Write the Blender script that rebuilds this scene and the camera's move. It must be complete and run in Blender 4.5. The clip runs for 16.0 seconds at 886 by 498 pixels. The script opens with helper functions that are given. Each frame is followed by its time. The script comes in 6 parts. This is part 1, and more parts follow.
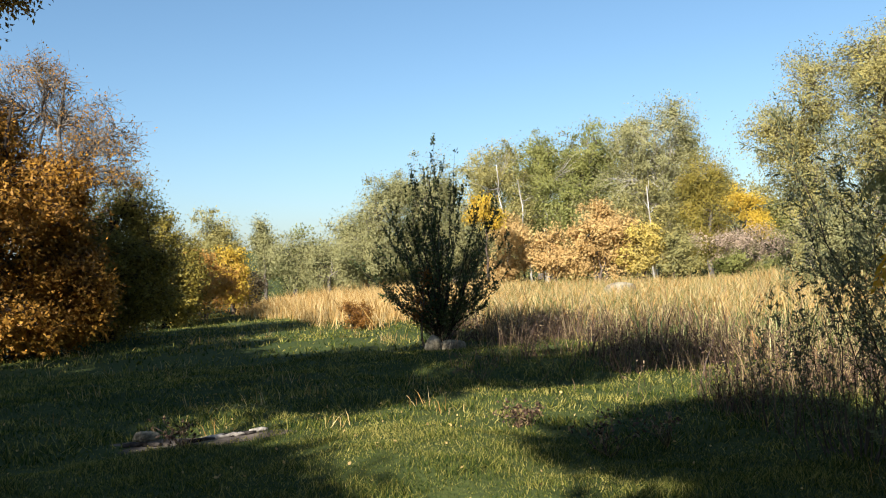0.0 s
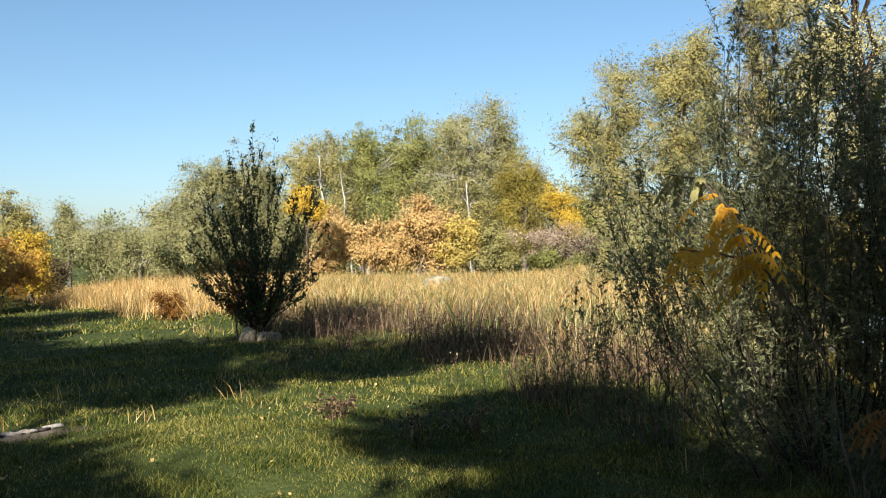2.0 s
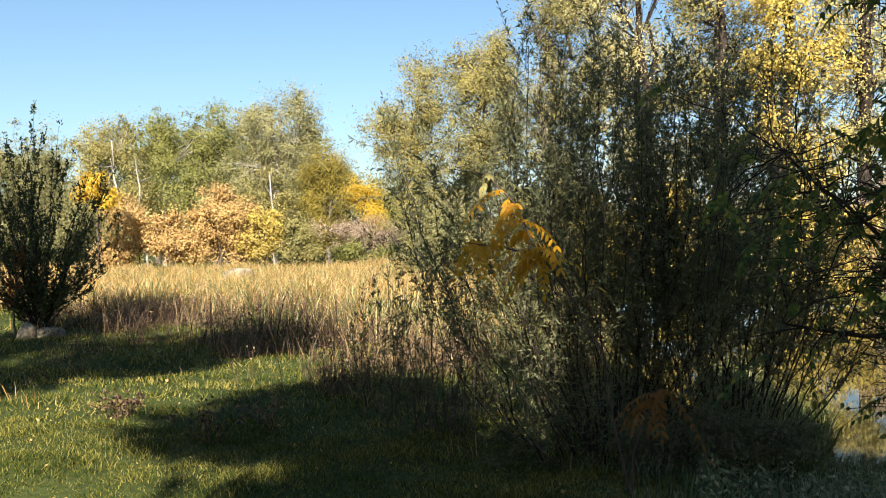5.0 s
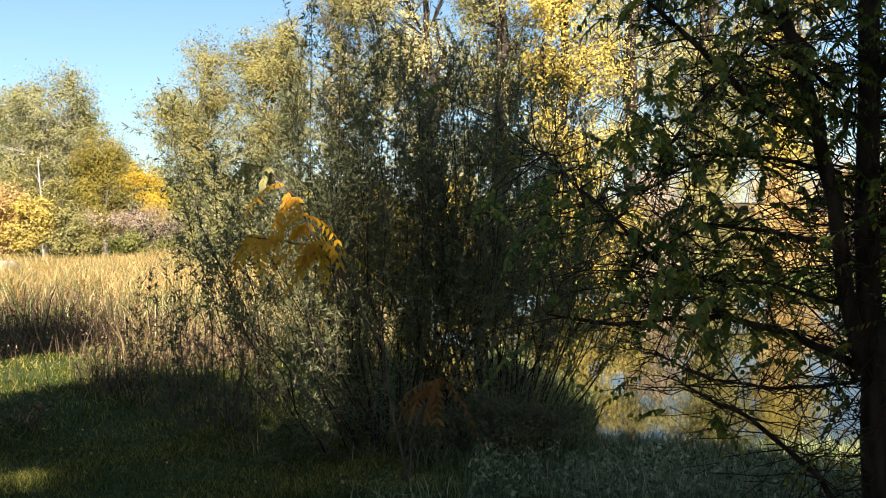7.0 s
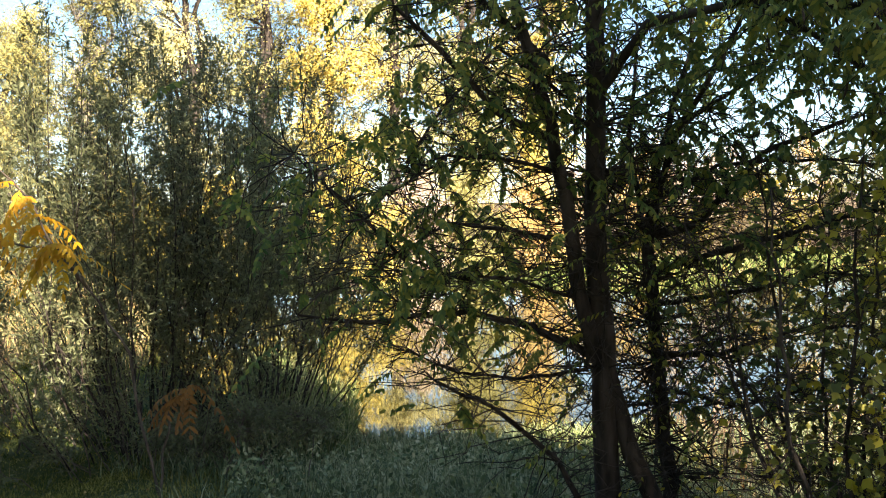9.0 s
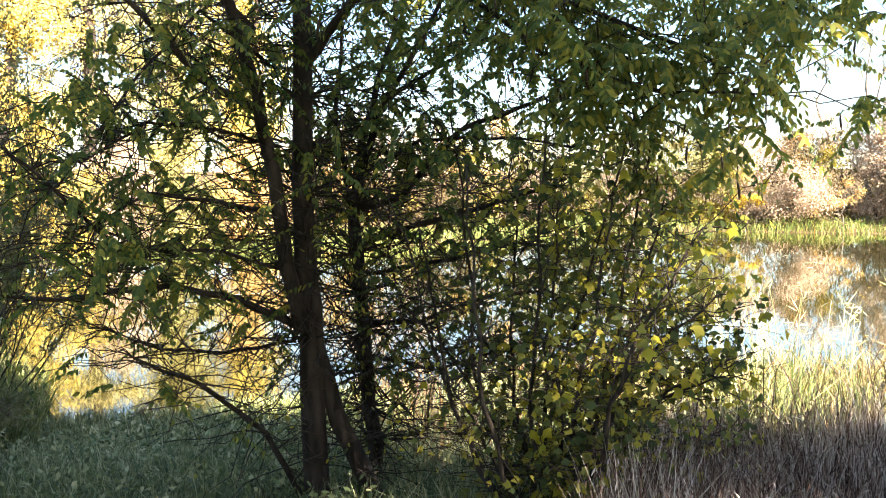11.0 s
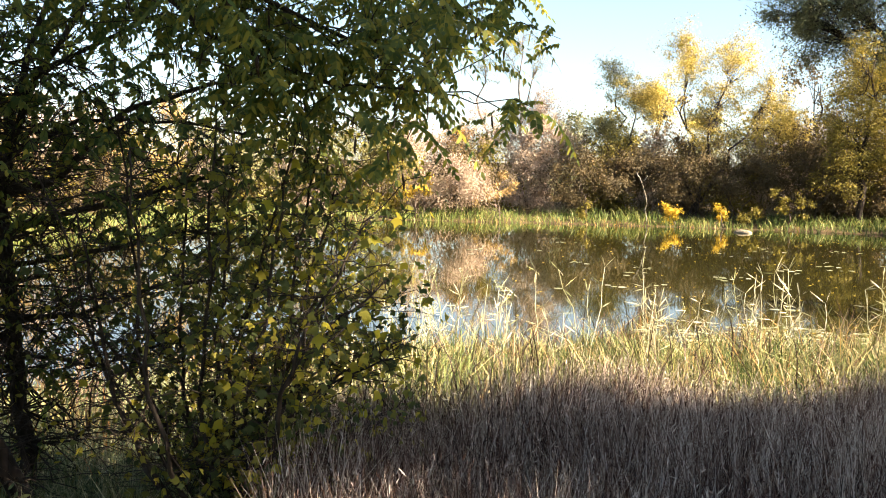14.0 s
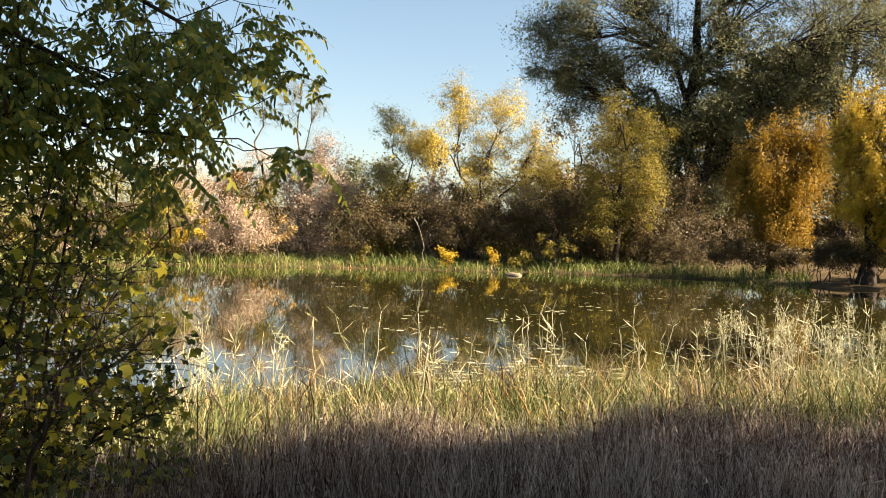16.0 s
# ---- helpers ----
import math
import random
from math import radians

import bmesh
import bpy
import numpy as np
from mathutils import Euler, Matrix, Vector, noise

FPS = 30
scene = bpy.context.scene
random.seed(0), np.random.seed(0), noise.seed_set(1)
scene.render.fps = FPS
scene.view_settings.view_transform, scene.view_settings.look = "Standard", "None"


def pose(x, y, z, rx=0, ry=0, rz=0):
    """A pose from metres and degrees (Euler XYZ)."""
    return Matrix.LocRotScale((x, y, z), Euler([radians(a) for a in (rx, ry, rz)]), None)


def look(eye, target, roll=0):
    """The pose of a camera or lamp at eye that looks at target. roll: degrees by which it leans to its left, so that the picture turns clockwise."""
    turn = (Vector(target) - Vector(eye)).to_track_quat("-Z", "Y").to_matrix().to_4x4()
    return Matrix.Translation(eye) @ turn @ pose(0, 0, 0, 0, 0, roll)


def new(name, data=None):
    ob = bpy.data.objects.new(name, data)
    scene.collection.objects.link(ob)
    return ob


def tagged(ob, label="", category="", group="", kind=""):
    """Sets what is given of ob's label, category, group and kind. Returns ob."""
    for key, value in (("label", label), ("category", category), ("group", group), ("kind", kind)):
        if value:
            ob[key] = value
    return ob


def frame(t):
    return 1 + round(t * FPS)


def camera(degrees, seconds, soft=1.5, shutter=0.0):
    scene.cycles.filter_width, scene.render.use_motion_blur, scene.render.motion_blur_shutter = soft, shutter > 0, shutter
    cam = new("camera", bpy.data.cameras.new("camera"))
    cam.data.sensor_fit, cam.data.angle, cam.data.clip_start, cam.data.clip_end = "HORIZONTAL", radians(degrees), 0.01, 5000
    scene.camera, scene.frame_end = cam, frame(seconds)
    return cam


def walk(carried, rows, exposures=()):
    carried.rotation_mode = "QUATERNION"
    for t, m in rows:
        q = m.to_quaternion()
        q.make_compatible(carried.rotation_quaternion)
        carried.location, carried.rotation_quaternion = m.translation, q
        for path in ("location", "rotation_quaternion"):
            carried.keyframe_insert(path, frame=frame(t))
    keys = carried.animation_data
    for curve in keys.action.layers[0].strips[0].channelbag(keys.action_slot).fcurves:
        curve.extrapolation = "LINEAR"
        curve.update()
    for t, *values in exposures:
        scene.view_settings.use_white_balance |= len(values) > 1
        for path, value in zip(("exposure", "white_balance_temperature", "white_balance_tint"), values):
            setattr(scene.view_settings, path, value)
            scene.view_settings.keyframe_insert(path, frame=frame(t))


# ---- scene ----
cam = camera(52.2, 16.0, soft=1.05)
# seconds, x, y, z, yaw, pitch, roll
PATH = [
    (0, -0.000, 0.000, 1.600, 0.00, 0.85, -2.57),
    (0.5, 0.011, 0.004, 1.597, -3.82, 0.74, -2.38),
    (1, 0.010, -0.010, 1.603, -6.53, 0.49, -1.74),
    (1.5, 0.009, -0.005, 1.596, -8.81, 0.33, -1.43),
    (2, 0.045, 0.013, 1.596, -11.25, -0.02, -1.34),
    (2.5, 0.061, 0.001, 1.606, -13.31, -0.16, -1.29),
    (3, 0.080, 0.001, 1.598, -16.24, -0.55, -1.43),
    (3.5, 0.110, 0.020, 1.597, -19.74, -0.98, -1.38),
    (4, 0.116, 0.025, 1.599, -21.57, -1.14, -1.26),
    (4.2, 0.122, 0.018, 1.598, -22.05, -1.04, -1.17),
    (6.3, 0.118, -0.071, 1.605, -29.30, -1.15, -0.90),
    (6.5, 0.125, -0.074, 1.607, -31.15, -1.37, -0.91),
    (7, 0.149, -0.110, 1.612, -36.74, -1.43, -0.46),
    (7.5, 0.188, -0.129, 1.608, -41.70, -2.06, -0.49),
    (8, 0.218, -0.141, 1.604, -44.52, -2.28, -0.06),
    (8.2, 0.232, -0.150, 1.602, -45.49, -1.98, -0.15),
    (10.3, 0.193, -0.197, 1.626, -62.06, -3.06, -0.97),
    (10.5, 0.198, -0.200, 1.623, -63.49, -3.31, -0.79),
    (11, 0.212, -0.199, 1.617, -69.48, -3.59, -0.15),
    (11.5, 0.215, -0.184, 1.619, -72.60, -3.72, -0.39),
    (12, 0.208, -0.184, 1.619, -76.95, -3.61, 0.17),
    (12.5, 0.198, -0.194, 1.619, -81.37, -4.09, 0.57),
    (13, 0.202, -0.199, 1.620, -84.04, -4.32, 0.74),
    (13.5, 0.199, -0.207, 1.621, -86.66, -4.42, 0.95),
    (14, 0.197, -0.226, 1.624, -89.81, -4.21, 1.16),
    (14.5, 0.179, -0.241, 1.634, -93.46, -3.70, 1.26),
    (15, 0.158, -0.252, 1.641, -96.64, -2.33, 1.19),
    (15.5, 0.150, -0.259, 1.644, -100.48, -1.02, 1.52),
    (16, 0.162, -0.263, 1.644, -103.61, -1.12, 1.36),
]


def gaze(x, y, z, yaw, pitch, roll):
    a, p = radians(yaw), radians(pitch)
    ahead = Vector((-math.sin(a) * math.cos(p), math.cos(a) * math.cos(p), math.sin(p)))
    return look(Vector((x, y, z)), Vector((x, y, z)) + ahead * 2, roll)


walk(cam, [(t, gaze(*row)) for t, *row in PATH],
     exposures=[(0.0, 1.6, 6250, 10), (3.0, 1.55, 6400, 10), (4.2, 1.65, 6600, 11), (6.3, 1.85, 6650, 11), (7.5, 1.92, 6800, 11), (8.2, 2.2, 6900, 11),
                (10.3, 3.7, 7000, 13), (11.5, 3.33, 7300, 14), (12.5, 2.92, 7600, 16), (14.0, 2.85, 7700, 17), (14.6, 2.8, 7900, 16), (15.2, 2.45, 8100, 16), (16.0, 2.22, 8100, 16)])


# ---- daylight ----
SUN_BEARING, SUN_HEIGHT = 206.0, 33.0
world = bpy.data.worlds.new("autumn_sky")
scene.world = world
world.use_nodes = True
wn = world.node_tree.nodes
sky = wn.new("ShaderNodeTexSky")
sky.sky_type, sky.sun_disc = "NISHITA", False
sky.sun_elevation, sky.sun_rotation = radians(SUN_HEIGHT), radians(SUN_BEARING)
sky.air_density, sky.dust_density, sky.ozone_density = 1.0, 0.9, 4.0
tone = wn.new("ShaderNodeHueSaturation")
tone.inputs["Hue"].default_value, tone.inputs["Saturation"].default_value, tone.inputs["Value"].default_value = 0.491, 1.0, 1.24
world.node_tree.links.new(sky.outputs["Color"], tone.inputs["Color"])
world.node_tree.links.new(tone.outputs["Color"], wn["Background"].inputs["Color"])
wn["Background"].inputs["Strength"].default_value = 0.040
sun_light = bpy.data.lights.new("sun", "SUN")
sun_light.energy, sun_light.angle, sun_light.color = 5.0, radians(0.6), (1.0, 0.93, 0.80)
sun = new("sun", sun_light)
sb, sh = radians(SUN_BEARING), radians(SUN_HEIGHT)
sun.matrix_world = look(Vector((math.sin(sb) * math.cos(sh), math.cos(sb) * math.cos(sh), math.sin(sh))) * 80, (0, 0, 0))


# ---- materials ----
def nodes_of(name):
    m = bpy.data.materials.new(name)
    m.use_nodes = True
    nt = m.node_tree
    return m, nt, nt.nodes["Principled BSDF"], nt.nodes["Material Output"]


def ramp(nt, fac, colours):
    r = nt.nodes.new("ShaderNodeValToRGB")
    els = r.color_ramp.elements
    n = len(colours)
    for k, c in enumerate(colours):
        e = els[k] if k < 2 else els.new(1.0)
        e.position = k / max(1, n - 1)
        e.color = (*c, 1)
    for k in range(min(2, n)):
        els[k].position = k / max(1, n - 1)
    nt.links.new(fac, r.inputs["Fac"])
    return r.outputs["Color"]


def leaf_material(name, colours, rough=0.55, through_light=0.35, patch=0.45, patch_scale=0.6, gloss=0.2, grain=0.32):
    """Foliage: every leaf its own tone, with soft patches of lighter and darker tone over the crown."""
    m, nt, bsdf, out = nodes_of(name)
    geo = nt.nodes.new("ShaderNodeNewGeometry")
    tex = nt.nodes.new("ShaderNodeTexCoord")
    noi = nt.nodes.new("ShaderNodeTexNoise")
    noi.inputs["Scale"].default_value, noi.inputs["Detail"].default_value = patch_scale, 2.0
    nt.links.new(tex.outputs["Object"], noi.inputs["Vector"])
    add = nt.nodes.new("ShaderNodeMath")
    add.operation = "MULTIPLY_ADD"
    nt.links.new(noi.outputs["Fac"], add.inputs[0])
    add.inputs[1].default_value = patch * 2
    sub = nt.nodes.new("ShaderNodeMath")
    sub.operation = "MULTIPLY_ADD"
    nt.links.new(geo.outputs["Random Per Island"], sub.inputs[0])
    sub.inputs[1].default_value = grain
    sub.inputs[2].default_value = 0.5 - 0.5 * grain - patch
    nt.links.new(sub.outputs[0], add.inputs[2])
    col = ramp(nt, add.outputs[0], colours)
    nt.links.new(col, bsdf.inputs["Base Color"])
    bsdf.inputs["Roughness"].default_value = rough
    bsdf.inputs["Specular IOR Level"].default_value = gloss
    tr = nt.nodes.new("ShaderNodeBsdfTranslucent")
    nt.links.new(col, tr.inputs["Color"])
    mix = nt.nodes.new("ShaderNodeMixShader")
    mix.inputs["Fac"].default_value = through_light
    nt.links.new(bsdf.outputs[0], mix.inputs[1])
    nt.links.new(tr.outputs[0], mix.inputs[2])
    nt.links.new(mix.outputs[0], out.inputs["Surface"])
    return m


def bark_material(name, dark, light, scale=8.0, bump=0.6):
    m, nt, bsdf, out = nodes_of(name)
    tex = nt.nodes.new("ShaderNodeTexCoord")
    mp = nt.nodes.new("ShaderNodeMapping")
    mp.inputs["Scale"].default_value = (1, 1, 0.25)
    nt.links.new(tex.outputs["Object"], mp.inputs["Vector"])
    noi = nt.nodes.new("ShaderNodeTexNoise")
    noi.inputs["Scale"].default_value, noi.inputs["Detail"].default_value = scale, 6.0
    nt.links.new(mp.outputs[0], noi.inputs["Vector"])
    big = nt.nodes.new("ShaderNodeTexNoise")
    big.inputs["Scale"].default_value = scale * 0.2
    nt.links.new(tex.outputs["Object"], big.inputs["Vector"])
    mul = nt.nodes.new("ShaderNodeMath")
    mul.operation = "MULTIPLY_ADD"
    nt.links.new(big.outputs["Fac"], mul.inputs[0])
    mul.inputs[1].default_value = 0.7
    sub = nt.nodes.new("ShaderNodeMath")
    sub.operation = "SUBTRACT"
    nt.links.new(noi.outputs["Fac"], sub.inputs[0])
    sub.inputs[1].default_value = 0.35
    nt.links.new(sub.outputs[0], mul.inputs[2])
    nt.links.new(ramp(nt, mul.outputs[0], [dark, dark, light, light]), bsdf.inputs["Base Color"])
    bsdf.inputs["Roughness"].default_value = 0.9
    bsdf.inputs["Specular IOR Level"].default_value = 0.2
    b = nt.nodes.new("ShaderNodeBump")
    b.inputs["Strength"].default_value, b.inputs["Distance"].default_value = bump, 0.02
    nt.links.new(noi.outputs["Fac"], b.inputs["Height"])
    nt.links.new(b.outputs[0], bsdf.inputs["Normal"])
    return m


def earth_material(name, stops, scale=0.35, fine=14.0, bump=0.5):
    m, nt, bsdf, out = nodes_of(name)
    tex = nt.nodes.new("ShaderNodeTexCoord")
    a = nt.nodes.new("ShaderNodeTexNoise")
    a.inputs["Scale"].default_value, a.inputs["Detail"].default_value = scale, 5.0
    b = nt.nodes.new("ShaderNodeTexNoise")
    b.inputs["Scale"].default_value, b.inputs["Detail"].default_value = fine, 8.0
    for n in (a, b):
        nt.links.new(tex.outputs["Object"], n.inputs["Vector"])
    mix = nt.nodes.new("ShaderNodeMath")
    mix.operation = "MULTIPLY_ADD"
    nt.links.new(b.outputs["Fac"], mix.inputs[0])
    mix.inputs[1].default_value = 0.6
    low = nt.nodes.new("ShaderNodeMath")
    low.operation = "SUBTRACT"
    nt.links.new(a.outputs["Fac"], low.inputs[0])
    low.inputs[1].default_value = 0.3
    nt.links.new(low.outputs[0], mix.inputs[2])
    nt.links.new(ramp(nt, mix.outputs[0], stops), bsdf.inputs["Base Color"])
    bsdf.inputs["Roughness"].default_value = 0.95
    bsdf.inputs["Specular IOR Level"].default_value = 0.1
    bp = nt.nodes.new("ShaderNodeBump")
    bp.inputs["Strength"].default_value, bp.inputs["Distance"].default_value = bump, 0.05
    nt.links.new(b.outputs["Fac"], bp.inputs["Height"])
    nt.links.new(bp.outputs[0], bsdf.inputs["Normal"])
    return m


def water_material():
    m, nt, bsdf, out = nodes_of("pond_water")
    bsdf.inputs["Base Color"].default_value = (0.022, 0.020, 0.006, 1)
    bsdf.inputs["Roughness"].default_value = 0.03
    bsdf.inputs["IOR"].default_value = 1.33
    bsdf.inputs["Specular IOR Level"].default_value = 0.9
    tex = nt.nodes.new("ShaderNodeTexCoord")
    a = nt.nodes.new("ShaderNodeTexNoise")
    a.inputs["Scale"].default_value, a.inputs["Detail"].default_value = 1.6, 3.0
    nt.links.new(tex.outputs["Object"], a.inputs["Vector"])
    bp = nt.nodes.new("ShaderNodeBump")
    bp.inputs["Strength"].default_value, bp.inputs["Distance"].default_value = 0.025, 0.02
    nt.links.new(a.outputs["Fac"], bp.inputs["Height"])
    nt.links.new(bp.outputs[0], bsdf.inputs["Normal"])
    return m


def stone_material(name, a, b):
    return earth_material(name, [a, b, a, b], scale=3.0, fine=22.0, bump=0.8)


G_DARK = (0.030, 0.050, 0.016)

L_WILLOW = leaf_material("willow_leaf", [(0.06, 0.066, 0.035), (0.10, 0.110, 0.054), (0.16, 0.162, 0.077), (0.25, 0.22, 0.095)], through_light=0.4)
L_YOUNG = leaf_material("young_tree_leaf", [(0.026, 0.036, 0.014), G_DARK, (0.050, 0.068, 0.022), (0.10, 0.10, 0.038), (0.20, 0.10, 0.03)], through_light=0.2)
L_LOCUST = leaf_material("locust_leaf", [(0.050, 0.09, 0.03), (0.105, 0.15, 0.042), (0.21, 0.225, 0.05), (0.44, 0.36, 0.06)], grain=0.8, through_light=0.55)
L_SHRUB = leaf_material("shrub_leaf", [(0.05, 0.07, 0.03), (0.10, 0.125, 0.04), (0.17, 0.18, 0.045), (0.27, 0.25, 0.05), (0.46, 0.38, 0.05)], grain=1.1, through_light=0.6, patch_scale=2.2)
# yellowing shrub leaf, brightened in colour to look sunlit
L_SHRUBTIP = leaf_material("yellowing_sunlit_shrub_leaf", [(0.14, 0.18, 0.035), (0.28, 0.29, 0.04), (0.44, 0.38, 0.045), (0.52, 0.36, 0.04)], through_light=0.5, grain=1.0)
L_SUMAC = leaf_material("golden_sapling_leaf", [(0.48, 0.20, 0.015), (0.62, 0.30, 0.02), (0.60, 0.36, 0.03), (0.52, 0.24, 0.02)], through_light=0.45)
L_GOLD = leaf_material("golden_leaf", [(0.22, 0.17, 0.04), (0.44, 0.29, 0.04), (0.55, 0.39, 0.045), (0.60, 0.45, 0.07)])
L_YELGREEN = leaf_material("yellow_green_leaf", [(0.11, 0.115, 0.05), (0.20, 0.19, 0.075), (0.33, 0.28, 0.095), (0.50, 0.40, 0.11)])
L_GREEN = leaf_material("wood_green_leaf", [(0.085, 0.10, 0.03), (0.15, 0.16, 0.045), (0.24, 0.235, 0.07), (0.34, 0.29, 0.085)])
L_GREY = leaf_material("grey_willow_leaf", [(0.10, 0.105, 0.045), (0.19, 0.185, 0.080), (0.29, 0.27, 0.120), (0.40, 0.34, 0.15)])
L_ORANGE = leaf_material("orange_leaf", [(0.26, 0.12, 0.035), (0.44, 0.22, 0.05), (0.52, 0.30, 0.08), (0.52, 0.34, 0.06)])
L_TAN = leaf_material("tan_leaf", [(0.24, 0.15, 0.06), (0.40, 0.26, 0.10), (0.52, 0.36, 0.15), (0.58, 0.42, 0.12)])
L_RUSSET = leaf_material("russet_leaf", [(0.06, 0.028, 0.010), (0.14, 0.065, 0.016), (0.25, 0.115, 0.022), (0.36, 0.18, 0.03)])
L_BROWN = leaf_material("brown_orange_leaf", [(0.09, 0.045, 0.014), (0.23, 0.115, 0.022), (0.40, 0.20, 0.03), (0.52, 0.31, 0.04)])
L_OLIVE = leaf_material("olive_leaf", [(0.07, 0.07, 0.020), (0.15, 0.13, 0.028), (0.26, 0.20, 0.035), (0.40, 0.28, 0.04)])
L_BRUSH = leaf_material("brush_leaf", [(0.20, 0.14, 0.105), (0.34, 0.25, 0.185), (0.48, 0.37, 0.27), (0.40, 0.33, 0.18)])
L_WYELLOW = leaf_material("willow_yellow_leaf", [(0.20, 0.17, 0.06), (0.36, 0.28, 0.08), (0.54, 0.42, 0.10), (0.62, 0.48, 0.13)])
L_PALEYELLOW = leaf_material("pale_yellow_poplar_leaf", [(0.17, 0.16, 0.075), (0.31, 0.28, 0.125), (0.47, 0.41, 0.18), (0.60, 0.49, 0.17)])
L_WGOLD = leaf_material("orange_gold_willow_leaf", [(0.13, 0.075, 0.018), (0.25, 0.145, 0.022), (0.35, 0.215, 0.028), (0.44, 0.29, 0.04)])
# brown brush leaf, darkened in its colour to carry the shade under trees
L_SHADEBRUSH = leaf_material("shade_brown_brush_leaf", [(0.035, 0.032, 0.018), (0.075, 0.060, 0.030), (0.13, 0.095, 0.045), (0.24, 0.14, 0.05)])
L_POPLAR = leaf_material("poplar_leaf", [(0.06, 0.068, 0.034), (0.11, 0.12, 0.06), (0.19, 0.185, 0.09), (0.34, 0.27, 0.09)])
L_GRASS = leaf_material("grass_blade", [(0.014, 0.032, 0.007), (0.050, 0.070, 0.013), (0.15, 0.145, 0.027), (0.34, 0.29, 0.09)], grain=1.0, patch=0.5, patch_scale=0.8, gloss=0.08)
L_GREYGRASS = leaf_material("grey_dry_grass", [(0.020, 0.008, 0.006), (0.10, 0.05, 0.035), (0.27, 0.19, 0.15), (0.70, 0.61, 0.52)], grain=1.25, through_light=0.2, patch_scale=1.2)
L_REED = leaf_material("reed_blade", [(0.035, 0.050, 0.014), (0.11, 0.12, 0.033), (0.24, 0.20, 0.07), (0.45, 0.36, 0.19), (0.28, 0.14, 0.05)], grain=1.0, through_light=0.25, patch=0.4, patch_scale=0.9)
L_REEDTAN = leaf_material("tan_reed_blade", [(0.22, 0.115, 0.03), (0.38, 0.23, 0.07), (0.48, 0.33, 0.13), (0.54, 0.42, 0.22)], grain=1.0, through_light=0.3, patch=0.35, patch_scale=0.5)
L_STALK = leaf_material("pale_reed_stalk", [(0.22, 0.23, 0.10), (0.38, 0.36, 0.22), (0.56, 0.52, 0.38)], grain=1.0, through_light=0.25)
L_REEDGREEN = leaf_material("green_reed_blade", [(0.022, 0.042, 0.012), (0.075, 0.11, 0.028), (0.16, 0.18, 0.055), (0.40, 0.37, 0.18)], grain=1.15, through_light=0.2)
L_FARREED = leaf_material("far_reed_blade", [(0.035, 0.065, 0.015), (0.085, 0.125, 0.03), (0.16, 0.195, 0.05), (0.30, 0.28, 0.10)], grain=1.0, through_light=0.25)
L_BANKGRASS = leaf_material("bank_grass_blade", [(0.04, 0.062, 0.027), (0.10, 0.135, 0.058), (0.21, 0.24, 0.11), (0.44, 0.42, 0.25)], grain=1.0, through_light=0.25)
L_WEED = leaf_material("dark_dry_weed", [(0.030, 0.018, 0.013), (0.070, 0.040, 0.028), (0.13, 0.085, 0.050), (0.24, 0.17, 0.085)], grain=1.0, through_light=0.15)
L_POD = leaf_material("seed_pod", [(0.020, 0.012, 0.008), (0.05, 0.028, 0.016)], through_light=0.05)
L_PAD = leaf_material("lily_pad", [(0.15, 0.16, 0.06), (0.27, 0.27, 0.14), (0.46, 0.45, 0.32)], grain=1.0, rough=0.35, through_light=0.1)
BARK_DARK = bark_material("dark_bark", (0.014, 0.010, 0.008), (0.050, 0.038, 0.031), 18.0)
BARK_GREY = bark_material("grey_bark", (0.06, 0.05, 0.04), (0.19, 0.165, 0.14), 6.0)
BARK_PALE = bark_material("pale_bark", (0.16, 0.14, 0.11), (0.44, 0.41, 0.36), 3.0)
BARK_TWIG = bark_material("twig_bark", (0.05, 0.035, 0.025), (0.13, 0.10, 0.08), 20.0)
def with_litter(m, colour):
    """Brown leaf litter takes over from the grass under the trees of the east bank."""
    nt = m.node_tree
    bsdf = nt.nodes["Principled BSDF"]
    old = bsdf.inputs["Base Color"].links[0].from_socket
    tex = nt.nodes.new("ShaderNodeTexCoord")
    sep = nt.nodes.new("ShaderNodeSeparateXYZ")
    nt.links.new(tex.outputs["Object"], sep.inputs[0])
    rng_ = nt.nodes.new("ShaderNodeMapRange")
    rng_.inputs["From Min"].default_value, rng_.inputs["From Max"].default_value = 30.0, 36.0
    nt.links.new(sep.outputs["X"], rng_.inputs["Value"])
    noi = nt.nodes.new("ShaderNodeTexNoise")
    noi.inputs["Scale"].default_value, noi.inputs["Detail"].default_value = 1.2, 8.0
    nt.links.new(tex.outputs["Object"], noi.inputs["Vector"])
    mix = nt.nodes.new("ShaderNodeMix")
    mix.data_type = "RGBA"
    nt.links.new(rng_.outputs[0], mix.inputs["Factor"])
    nt.links.new(old, mix.inputs[6])
    nt.links.new(ramp(nt, noi.outputs["Fac"], colour), mix.inputs[7])
    nt.links.new(mix.outputs[2], bsdf.inputs["Base Color"])
    return m


